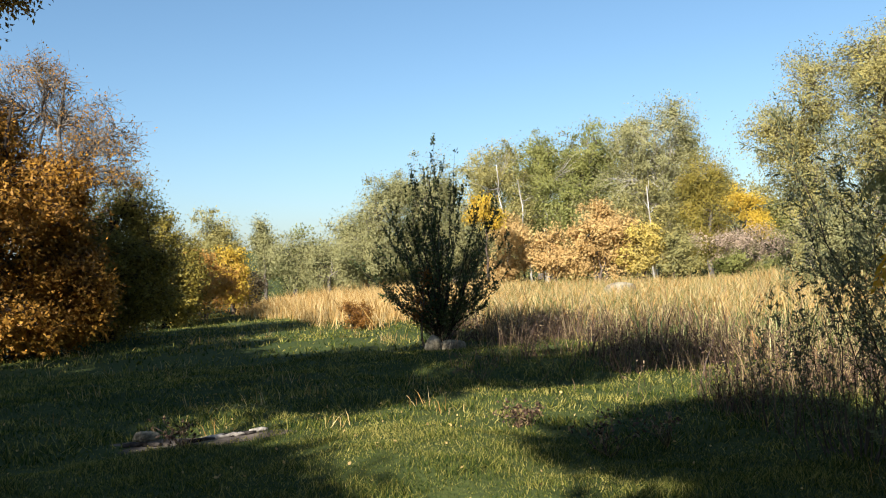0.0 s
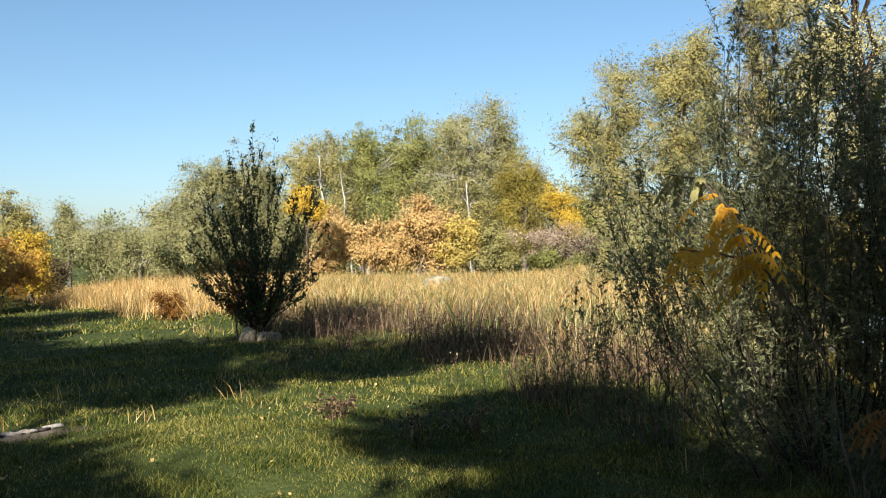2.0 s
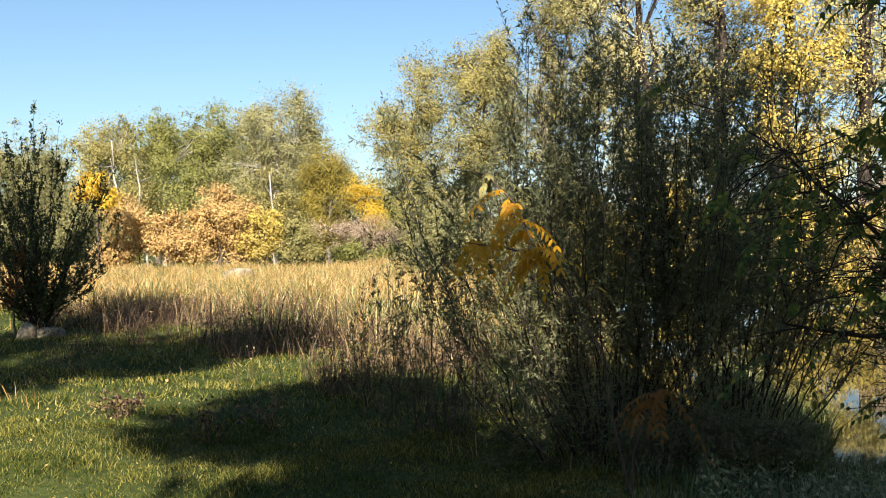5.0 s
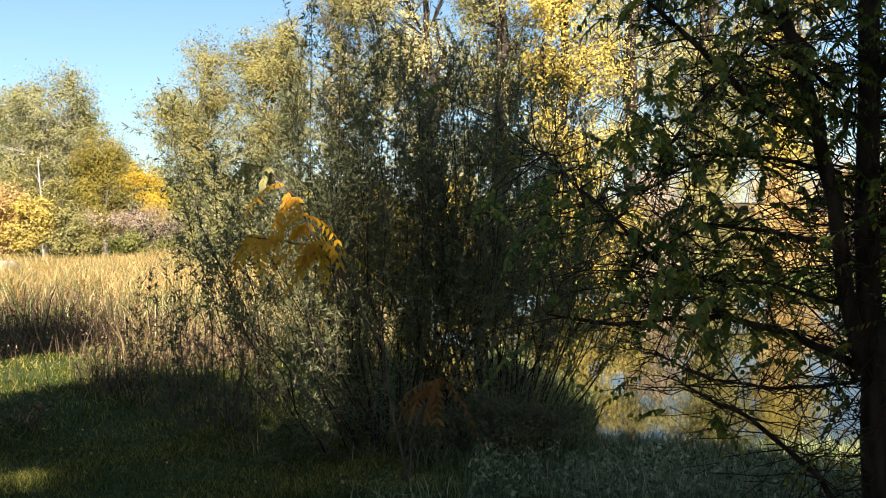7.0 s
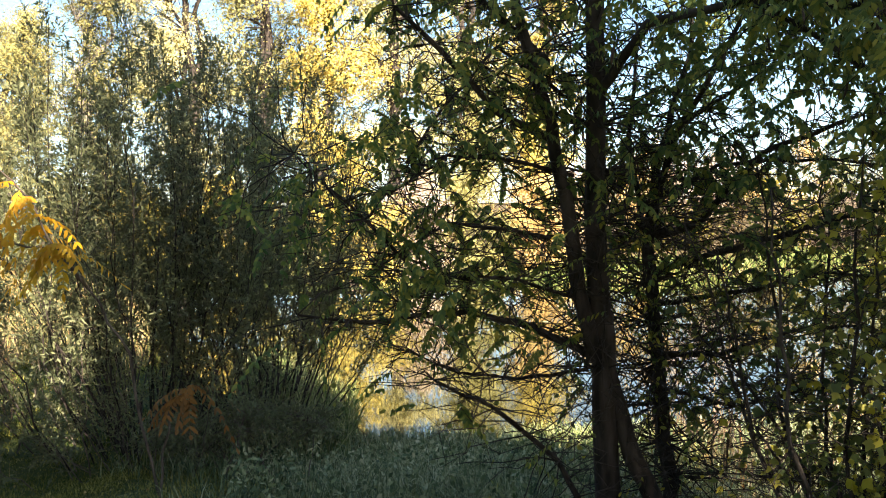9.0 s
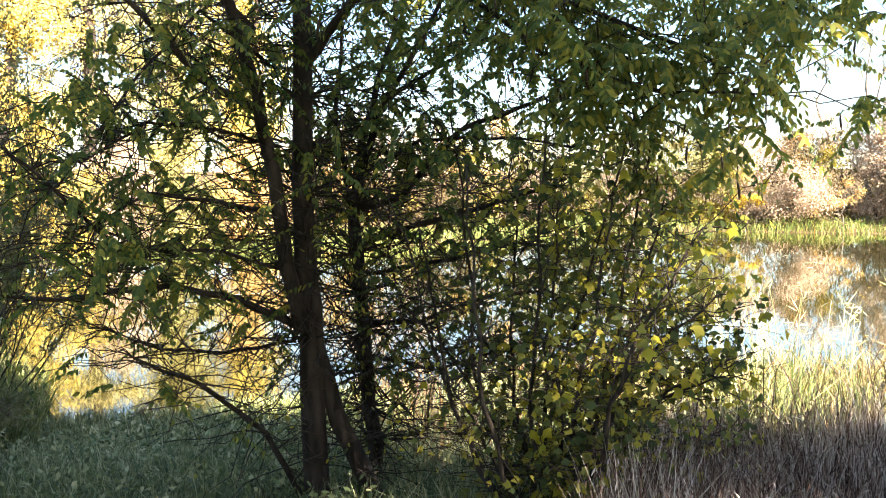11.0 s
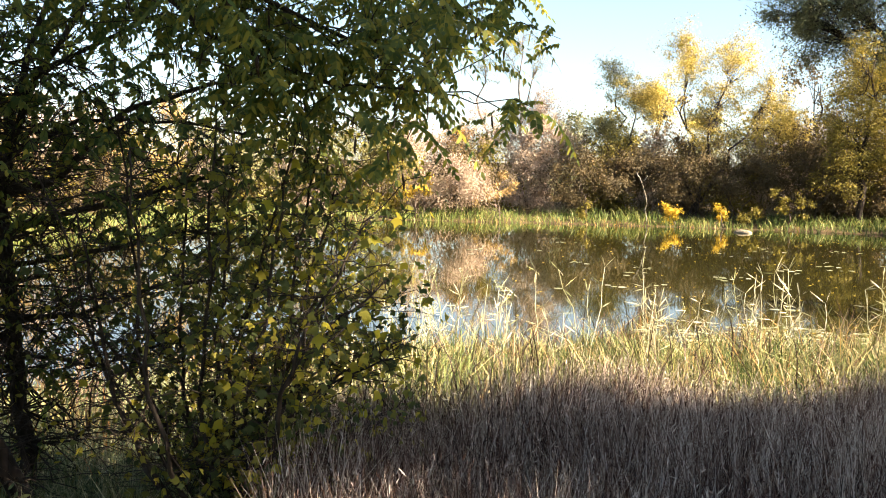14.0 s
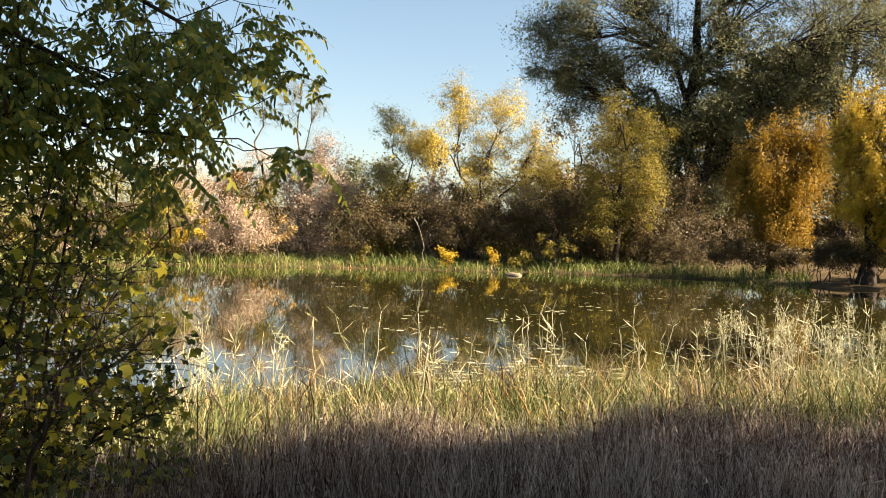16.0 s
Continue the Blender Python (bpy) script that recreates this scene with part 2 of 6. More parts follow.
GROUND = earth_material("meadow_soil", [(0.014, 0.018, 0.007), (0.030, 0.042, 0.012), (0.055, 0.065, 0.018), (0.10, 0.085, 0.04)])
with_litter(GROUND, [(0.030, 0.020, 0.012), (0.055, 0.040, 0.022), (0.10, 0.070, 0.035), (0.06, 0.065, 0.022)])
WATER = water_material()
ASH = earth_material("ash_soil", [(0.035, 0.027, 0.02), (0.075, 0.058, 0.044), (0.125, 0.10, 0.08), (0.20, 0.17, 0.14)], scale=2.0, fine=25.0)
STONE = stone_material("pale_stone", (0.09, 0.075, 0.05), (0.28, 0.24, 0.17))
CHAR = stone_material("charred_wood", (0.012, 0.010, 0.009), (0.06, 0.05, 0.045))
WOODGREY = stone_material("weathered_wood", (0.16, 0.14, 0.12), (0.38, 0.34, 0.30))
WALL = stone_material("pink_render_wall", (0.45, 0.30, 0.27), (0.52, 0.36, 0.32))
ROOF = stone_material("grey_roof", (0.16, 0.15, 0.15), (0.24, 0.23, 0.23))
GLASS = stone_material("dark_window", (0.03, 0.035, 0.04), (0.05, 0.055, 0.06))


# ---- geometry tools ----
class Mass:
    """Collects many small shapes for one mesh."""

    def __init__(self):
        self.v, self.f, self.n = [], [], 0

    def add(self, verts, *faces):
        self.v.append(np.asarray(verts, np.float32).reshape(-1, 3))
        for f in faces:
            self.f.append(np.asarray(f, np.int64) + self.n)
        self.n += len(self.v[-1])
        return self

    def mesh(self, name, material, origin=(0, 0, 0), smooth=True):
        me = bpy.data.meshes.new(name)
        if not self.v:
            return me
        v = np.concatenate(self.v) - np.asarray(origin, np.float32)
        idx = np.concatenate([f.ravel() for f in self.f])
        tot = np.concatenate([np.full(len(f), f.shape[1]) for f in self.f])
        start = np.r_[0, np.cumsum(tot)[:-1]]
        me.vertices.add(len(v))
        me.vertices.foreach_set("co", v.ravel())
        me.loops.add(len(idx))
        me.loops.foreach_set("vertex_index", idx.astype(np.int32))
        me.polygons.add(len(tot))
        me.polygons.foreach_set("loop_start", start.astype(np.int32))
        me.polygons.foreach_set("use_smooth", np.full(len(tot), smooth))
        me.materials.append(material)
        me.update(calc_edges=True)
        return me


def part(name, mass, material, parent=None, label="", smooth=True):
    """One mesh object; a child shares its thing's base as origin."""
    origin = parent.matrix_world.translation if parent else (0, 0, 0)
    ob = new(name, mass.mesh(name, material, origin, smooth))
    if parent:
        ob.parent = parent
    if label:
        tagged(ob, label)
    return ob


def thing(name, base, label, category, group="", kind=""):
    ob = new(name)
    ob.empty_display_size = 0.3
    ob.location = base
    ob.matrix_world = Matrix.Translation(base)
    return tagged(ob, label, category, group, kind)


def unit(v):
    return v / (np.linalg.norm(v, axis=-1, keepdims=True) + 1e-9)


def tube(mass, pts, radii, sides=6):
    pts, radii = np.asarray(pts, float), np.asarray(radii, float)
    n = len(pts)
    d = unit(np.gradient(pts, axis=0))
    ref = np.where(np.abs(d[:, 2:3]) > 0.9, [[1.0, 0, 0]], [[0, 0, 1.0]])
    a = unit(np.cross(d, ref))
    for k in range(1, n):
        s = a[k - 1] - d[k] * (a[k - 1] @ d[k])
        a[k] = s / (np.linalg.norm(s) + 1e-9)
    b = np.cross(d, a)
    ang = np.linspace(0, 2 * np.pi, sides, endpoint=False)
    ring = np.cos(ang)[None, :, None] * a[:, None] + np.sin(ang)[None, :, None] * b[:, None]
    v = (pts[:, None] + ring * radii[:, None, None]).reshape(-1, 3)
    i = np.arange(n - 1)[:, None] * sides
    j = np.arange(sides)[None]
    k = (j + 1) % sides
    f = np.stack([i + j, i + k, i + sides + k, i + sides + j], -1).reshape(-1, 4)
    cap = np.arange(sides)[None] + (n - 1) * sides
    mass.add(v, f, cap)


def tubes(mass, pts, radii, sides=4):
    """Many thin branches of equal build at once: pts (k, n, 3), radii (n)."""
    k, n, _ = pts.shape
    d = unit(np.gradient(pts, axis=1))
    a = unit(np.cross(d, np.array([0.31, 0.77, 0.55])))
    b = np.cross(d, a)
    ang = np.linspace(0, 2 * np.pi, sides, endpoint=False)
    ring = np.cos(ang)[:, None] * a[:, :, None] + np.sin(ang)[:, None] * b[:, :, None]
    v = pts[:, :, None] + ring * np.asarray(radii)[None, :, None, None]
    o = np.arange(k)[:, None, None] * n * sides
    i = np.arange(n - 1)[None, :, None] * sides + o
    j = np.arange(sides)[None, None]
    q = (j + 1) % sides
    mass.add(v.reshape(-1, 3), np.stack(np.broadcast_arrays(i + j, i + q, i + sides + q, i + sides + j), -1).reshape(-1, 4))


def bend(rng, a, b, n=6, wander=0.06, lift=0.0):
    """A wandering line from a to b; lift bows it upwards in the middle."""
    a, b = np.asarray(a, float), np.asarray(b, float)
    s = np.linspace(0, 1, n)[:, None]
    ln = np.linalg.norm(b - a)
    w = rng.normal(0, wander * ln, (n, 3)) * np.sin(np.pi * s)
    p = a + (b - a) * s + w
    p[:, 2] += lift * ln * (np.sin(np.pi * s[:, 0]))
    return p


def leaves(mass, rng, pos, length, width, droop=0.3, heading=None, stray=1.0, oval=False, fold=0.15, plain=False, facing=None, ruffle=0.42):
    """A leaf blade at every place in pos: a folded diamond, or a rounder blade."""
    n = len(pos)
    d = rng.normal(0, stray, (n, 3))
    if heading is not None:
        d = d + heading
    d[:, 2] -= droop
    d = unit(d)
    w = unit(np.cross(d, rng.normal(0, 1, (n, 3)) if facing is None else facing + rng.normal(0, ruffle, (n, 3))))
    up = np.cross(w, d)
    l = (length * rng.uniform(0.6, 1.25, n))[:, None]
    s = (width * rng.uniform(0.7, 1.2, n))[:, None] * 0.5
    if plain:
        v = np.stack([pos - w * s * 0.9, pos + d * l, pos + w * s * 1.1 + d * l * 0.2], 1)
        mass.add(v, np.arange(3 * n).reshape(n, 3))
    elif oval:
        v = np.stack([pos, pos + d * l * 0.28 + w * s * 0.9 + up * s * fold, pos + d * l * 0.68 + w * s * 0.75 + up * s * fold, pos + d * l,
                      pos + d * l * 0.68 - w * s * 0.75 + up * s * fold, pos + d * l * 0.28 - w * s * 0.9 + up * s * fold], 1)
        mass.add(v, np.arange(6 * n).reshape(n, 6))
    else:
        v = np.stack([pos, pos + d * l * 0.45 + w * s + up * s * fold, pos + d * l, pos + d * l * 0.45 - w * s + up * s * fold], 1)
        mass.add(v, np.arange(4 * n).reshape(n, 4))


def lobed(mass, rng, pos, size, droop=0.8, stray=0.6):
    """Three-lobed leaves that hang from their stalks."""
    n = len(pos)
    d = rng.normal(0, stray, (n, 3))
    d[:, 2] -= droop
    d = unit(d)
    w = unit(np.cross(d, rng.normal(0, 1, (n, 3))))
    up = np.cross(w, d)
    l = (size * rng.uniform(0.55, 1.3, n))[:, None]
    fold = rng.uniform(0.0, 0.35, n)[:, None]
    ring = []
    for a, b in ((0.0, 0.0), (0.22, 0.36), (0.52, 0.50), (0.55, 0.24), (1.0, 0.0), (0.55, -0.24), (0.52, -0.50), (0.22, -0.36)):
        ring.append(pos + d * l * a + w * l * b + up * l * abs(b) * fold)
    mass.add(np.stack(ring, 1), np.arange(8 * n).reshape(n, 8))


def fronds(mass, rng, base, heading, length, pairs, leaf_l, leaf_w, sag=0.45):
    """Feathered leaves: a thin rib with leaflets in pairs."""
    n = len(base)
    h = unit(heading)
    ln = (length * rng.uniform(0.65, 1.15, n))[:, None]
    side = unit(np.cross(h, rng.normal(0, 0.25, (n, 3)) + [0, 0, 1.0]))
    spread = rng.uniform(0.25, 0.9, n)[:, None]
    rib = []
    for k in range(pairs + 1):
        s = (k + 0.6) / (pairs + 0.6)
        p = base + h * ln * s
        p = p - np.array([0, 0, 1.0]) * ln * sag * s * s
        rib.append(p)
        for sgn in (-1, 1) if k < pairs else (0,):
            head = side * sgn * spread + h * (0.25 if sgn else 1.0) - np.array([0, 0, 0.45 + 0.5 * s])
            leaves(mass, rng, p, leaf_l * (1 - 0.25 * abs(s - 0.5)), leaf_w, 0.0, unit(head), 0.10, True, 0.1, facing=2.2 * (h + [0, 0, 0.5]))
    rib = np.stack([base] + rib, 1)
    t = side[:, None] * 0.0018
    m = rib.shape[1]
    v = np.concatenate([rib - t, rib + t], 1).reshape(-1, 3)
    q = []
    for k in range(m - 1):
        q.append(np.stack([np.arange(n) * 2 * m + k, np.arange(n) * 2 * m + k + 1, np.arange(n) * 2 * m + m + k + 1, np.arange(n) * 2 * m + m + k], -1))
    mass.add(v, np.concatenate(q))


def turf(mass, rng, pos, height, width, lean=0.6):
    """Short grass: single pointed blades."""
    n = len(pos)
    a = rng.uniform(0, 2 * np.pi, (2, n))
    w = np.stack([np.cos(a[0]), np.sin(a[0]), 0 * a[0]], -1) * width * 0.5
    h = np.asarray(height)[:, None]
    tip = pos + np.stack([np.cos(a[1]), np.sin(a[1]), 0 * a[1]], -1) * h * rng.gamma(2.0, lean / 2, n)[:, None] + [0, 0, 1] * h
    mass.add(np.stack([pos - w, pos + w, tip], 1), np.arange(3 * n).reshape(n, 3))


def blades(mass, rng, pos, height, width, lean=0.25, droop=0.2):
    """Grass or reed blades: a narrow strip that bends over and ends in a point."""
    n = len(pos)
    a = rng.uniform(0, 2 * np.pi, n)
    out = np.stack([np.cos(a), np.sin(a), 0 * a], -1)
    w = np.stack([-np.sin(a), np.cos(a), 0 * a], -1)
    tw = rng.uniform(0, np.pi, n)[:, None]
    w = w * np.cos(tw) + out * np.sin(tw)
    h = np.asarray(height)[:, None]
    wd = (width * rng.uniform(0.6, 1.3, n))[:, None] * 0.5
    ln = rng.gamma(2.0, lean / 2, n)[:, None]
    dr = rng.gamma(1.5, droop / 1.5, n)[:, None]
    up = np.array([0, 0, 1.0])
    mid = pos + up * h * 0.55 + out * h * ln * 0.5
    tip = pos + up * h * (1.0 - 0.5 * np.minimum(dr, 1.2)) + out * h * (ln + dr * 0.6)
    v = np.stack([pos - w * wd, pos + w * wd, mid + w * wd * 0.8, mid - w * wd * 0.8, tip], 1)
    i = np.arange(n)[:, None] * 5
    mass.add(v, i + np.array([[0, 1, 2, 3]]), i + np.array([[3, 2, 4]]))


def eye_near(b):
    """The standpoint from which bearings are told: it shifts a little to the east on the way."""
    k = min(1.0, max(0.0, b / 60.0))
    return np.array([0.2 * k, -0.2 * k, 1.6])


def spot(b, d, el=None, z=None):
    """A place at bearing b (degrees, clockwise from north), d metres away, at an elevation angle or height."""
    e = eye_near(b)
    p = e + np.array([math.sin(radians(b)) * d, math.cos(radians(b)) * d, 0])
    p[2] = e[2] + d * math.tan(radians(el)) if el is not None else (float(height_at(p[None, :2])[0]) if z is None else z)
    return p


# ---- land ----
WATER_Z = -0.7
POND = np.array([(6.9, 7.2), (8.6, 4.6), (10.6, 2.2), (11.8, -0.8), (12.2, -4.2), (11.8, -7.6), (13.4, -12.0), (16.0, -22.0), (19.0, -36.0), (32.0, -37.0),
                 (38.0, -29.0), (45.0, -27.0), (51.0, -19.0), (54.0, -8.0), (55.0, 3.0), (50.0, 11.0), (38.0, 14.0), (29.0, 17.0), (25.0, 21.5),
                 (21.0, 25.0), (17.0, 28.0), (14.0, 22.0), (9.5, 12.5)], float)
INLET = np.array([(12.0, 57.0), (23.0, 50.0), (27.0, 56.0), (15.0, 64.0)], float)


def shore_distance(p):
    """Metres to the pond's edge, negative on the water."""
    p = np.asarray(p, float)
    best = np.full(len(p), 1e9)
    inside = np.zeros(len(p), bool)
    for shape in (POND, INLET):
        for a, b in zip(shape, np.roll(shape, -1, 0)):
            ab = b - a
            t = np.clip(((p - a) @ ab) / (ab @ ab), 0, 1)
            best = np.minimum(best, np.hypot(*(p - a - t[:, None] * ab).T))
            cross = (a[1] > p[:, 1]) != (b[1] > p[:, 1])
            inside ^= cross & (p[:, 0] < (b[0] - a[0]) * (p[:, 1] - a[1]) / (b[1] - a[1] + 1e-12) + a[0])
    return np.where(inside, -best, best)


def waves(x, y, s, k):
    return (np.sin(x * s + k) * np.cos(y * s * 1.13 + 2.1 * k) + 0.6 * np.sin((x * 0.7 - y * 0.8) * s * 1.9 + 3.3 * k) + 0.4 * np.cos((x * 0.5 + y * 0.9) * s * 3.1 + k)) / 2


def height_at(p):
    p = np.asarray(p, float)
    x, y = p[:, 0], p[:, 1]
    sd = shore_distance(p)
    t = np.clip((sd + 0.6) / 9.0, 0, 1)
    rise = t * t * (3 - 2 * t)
    far = np.hypot(x, y)
    z = WATER_Z - 0.12 + 0.17 * np.clip((sd + 0.5) / 0.8, 0, 1) + 0.65 * rise - 0.18 * np.clip(-sd - 0.6, 0, 4)
    z = z - 0.012 * np.clip(y - 6, 0, 30) * (x < 16)
    z = z + np.clip(sd, 0, 1) * (0.10 * waves(x, y, 0.55, 1.0) + 0.055 * waves(x, y, 1.5, 2.0) + 0.028 * waves(x, y, 3.7, 5.0))
    z = z + 0.03 * np.clip(far - 320, 0, 1200)
    return z


def build_ground():
    rings = np.r_[0.0, np.geomspace(0.6, 120, 150), np.geomspace(140, 3500, 24)]
    sect = 300
    ang = np.linspace(0, 2 * np.pi, sect, endpoint=False)
    xy = (rings[:, None, None] * np.stack([np.cos(ang), np.sin(ang)], -1)[None]).reshape(-1, 2)
    z = height_at(xy)
    i = np.arange(len(rings) - 1)[:, None] * sect
    j = np.arange(sect)[None]
    k = (j + 1) % sect
    m = Mass().add(np.c_[xy, z], np.stack([i + j, i + sect + j, i + sect + k, i + k], -1).reshape(-1, 4))
    tagged(part("ground", m, GROUND), "uneven meadow soil with short grass sloping to a pond", "ground", kind="structure")
    for shape, grown, words in ((POND, 1.1, "still brown-green pond water mirroring trees and sky"), (INLET, 1.15, "dark strip of open water behind the reeds")):
        mid = shape.mean(0)
        grow = mid + (shape - mid) * grown
        n = len(grow)
        m = Mass().add(np.c_[grow, np.full(n, WATER_Z)], np.arange(n)[None])
        tagged(part("water", m, WATER, smooth=False), words, "water", kind="structure")


build_ground()


# ---- trees and bushes ----
def crown_points(rng, lobe, n, shell=0.55, billow=0):
    c, r = lobe
    u = unit(rng.normal(0, 1, (n, 3)))
    k = 0.86 + 0.22 * np.sin(u @ rng.normal(0, 2.6, 3) + rng.uniform(0, 6)) + 0.17 * np.sin(u @ rng.normal(0, 5.5, 3) + rng.uniform(0, 6))
    pts = c + u * r * (k * rng.uniform(shell ** 3, 1, n) ** (1 / 3))[:, None]
    if billow:
        heads = pts[: max(4, n // billow)]
        pick = rng.integers(len(heads), size=n)
        pts = heads[pick] + np.clip(rng.normal(0, 0.33, (n, 3)), -0.55, 0.55) * r * rng.uniform(0.5, 1.2, len(heads))[pick][:, None]
    return pts


def tree(name, label, b, d, lobes, leaf, bark, seed, clumps=40, per=60, clump_r=0.5, size=(0.2, 0.11), trunk_r=0.14, droop=0.3, stray=1.0,
         category="tree", stems=1, twigs=2, group="", spread=1.0, shell=0.55, limb_lift=0.08, oval=False, depth=1.0, top=None, hang=0.8, solid=None):
    """A tree or bush of trunk, limbs and crown. Each lobe of the crown: bearing, elevation, half width and half height in degrees, share of leaves.
    solid: lobes as places and radii in metres instead."""
    rng = np.random.default_rng(seed)
    base = spot(b, d)
    if d > 24 and not solid:
        size, per = ((size[0] * 0.5, size[1] * 0.64), int(per * 1.35)) if 40 < d < 75 and category == "tree" else ((size[0] * 0.64, size[1] * 0.76), per)
    ob = thing(name, base - np.array([0, 0, 0.03]), label, category, group)
    place = []
    for lb, le, rb, re, *share in lobes:
        dd = d + rng.normal(0, 0.3) * d * math.tan(radians(rb)) * depth
        place.append((spot(lb, dd, le), np.array([1, 1, 0]) * d * math.tan(radians(rb)) + np.array([0, 0, d * math.tan(radians(re))]), share[0] if share else 1.0))
    for c, r in solid or ():
        place.append((np.array(c, float), np.array(r, float), 1.0))
    hi = max(p[0][2] + 0.3 * p[1][2] for p in place)
    axis = np.mean([p[0] for p in place], 0)
    trunk = Mass()
    starts = []
    for s in range(stems):
        foot = base + np.array([*rng.normal(0, 0.12 * spread * (stems > 1), 2), -0.12])
        if stems > 1:
            c, r, _ = place[s % len(place)]
            aim = c + r * rng.normal(0, 0.25, 3) + [0, 0, 0.3 * r[2]]
        else:
            aim = np.array([axis[0], axis[1], hi])
        if top:
            aim = spot(top[0], d, top[1])
        path = bend(rng, foot, aim, 10, 0.02 + 0.015 * (stems > 1))
        r = trunk_r * (1.25 if stems == 1 else 0.8) * (1 - np.linspace(0, 0.88, 10))
        r[0] *= 1.35
        tube(trunk, path, r, 8 if stems == 1 else 6)
        starts.append((path, r))
    part("trunk", trunk, bark, ob)
    crown = Mass()
    for n_lobe, (c, r, share) in enumerate(place):
        limb = Mass()
        path, rad = starts[n_lobe % len(starts)]
        low = [k for k in range(1, 9) if path[k][2] < c[2] - 0.15 * r[2]] or [1]
        k = low[-1] if rng.random() < 0.6 else low[len(low) // 2]
        spine = bend(rng, path[k], c + r * np.array([0, 0, 0.3]), 7, 0.05, limb_lift)
        tube(limb, spine, np.linspace(rad[k] * 0.6, trunk_r * 0.09 + 0.003, 7), 6)
        n = max(3, int(clumps * share))
        pts = crown_points(rng, (c, r), n, shell, 8 if d > 18.9 and not solid else 0)
        pts[:, 2] = np.maximum(pts[:, 2], height_at(pts[:, :2]) + 0.1)
        near = np.argmin(np.linalg.norm(pts[:, None] - spine[None], axis=2), 1)
        q = spine[np.clip(near - rng.integers(0, 3, n), 1, 6)]
        u = np.linspace(0, 1, 4)[None, :, None]
        reach = np.linalg.norm(pts - q, axis=1)[:, None, None]
        br = q[:, None] + (pts - q)[:, None] * u + rng.normal(0, 0.07, (n, 4, 3)) * reach * np.sin(np.pi * u)
        br[:, :, 2] += limb_lift * reach[:, :, 0] * np.sin(np.pi * u[:, :, 0])
        r0 = trunk_r * 0.075 + 0.003
        if d > 24:
            tubes(limb, br[:, [0, 2, 3]], np.array([1.0, 0.6, 0.35]) * r0, 3)
        else:
            tubes(limb, br, np.linspace(r0, r0 * 0.35, 4), 4)
        if twigs:
            p = np.repeat(pts, twigs, 0)
            e = p + unit(rng.normal(0, 1, p.shape)) * clump_r * rng.uniform(0.6, 1.7, (len(p), 1)) * [1, 1, 0.8]
            mid = (p + e) / 2 + rng.normal(0, clump_r * 0.1, p.shape)
            if d > 24:
                p, e = p[::2] if d > 50 else p, e[::2] if d > 50 else e
                tubes(limb, np.stack([p, e], 1), np.array([r0 * 0.4, r0 * 0.15]), 3)
            else:
                tubes(limb, np.stack([p, mid, e], 1), np.array([r0 * 0.4, r0 * 0.3, r0 * 0.15]), 3)
        part("limb", limb, bark, ob)
        m = n * per
        at = np.repeat(pts, per, 0)
        off = unit(rng.normal(0, 1, (m, 3))) * (rng.uniform(0.02, 1, (m, 1)) ** (0.7 if d > 24 else 0.45)) * clump_r * np.repeat(rng.uniform(0.45, 1.75, n), per)[:, None]
        if hang > 1:
            off = off * [0.5, 0.5, hang] - [0, 0, clump_r * hang * 0.6]
        else:
            off = off * [1, 1, hang]
        face = unit((at + off - c) / r * 0.6 + off / clump_r * 0.5) + [0, 0, 0.45] if d > 18.9 else None
        leaves(crown, rng, at + off, size[0], size[1], droop, off / clump_r * 0.5, stray, oval, plain=d > 24 or bool(solid), facing=face, ruffle=0.26 if d > 40 else 0.42)
    part("crown", crown, leaf, ob)
    return ob


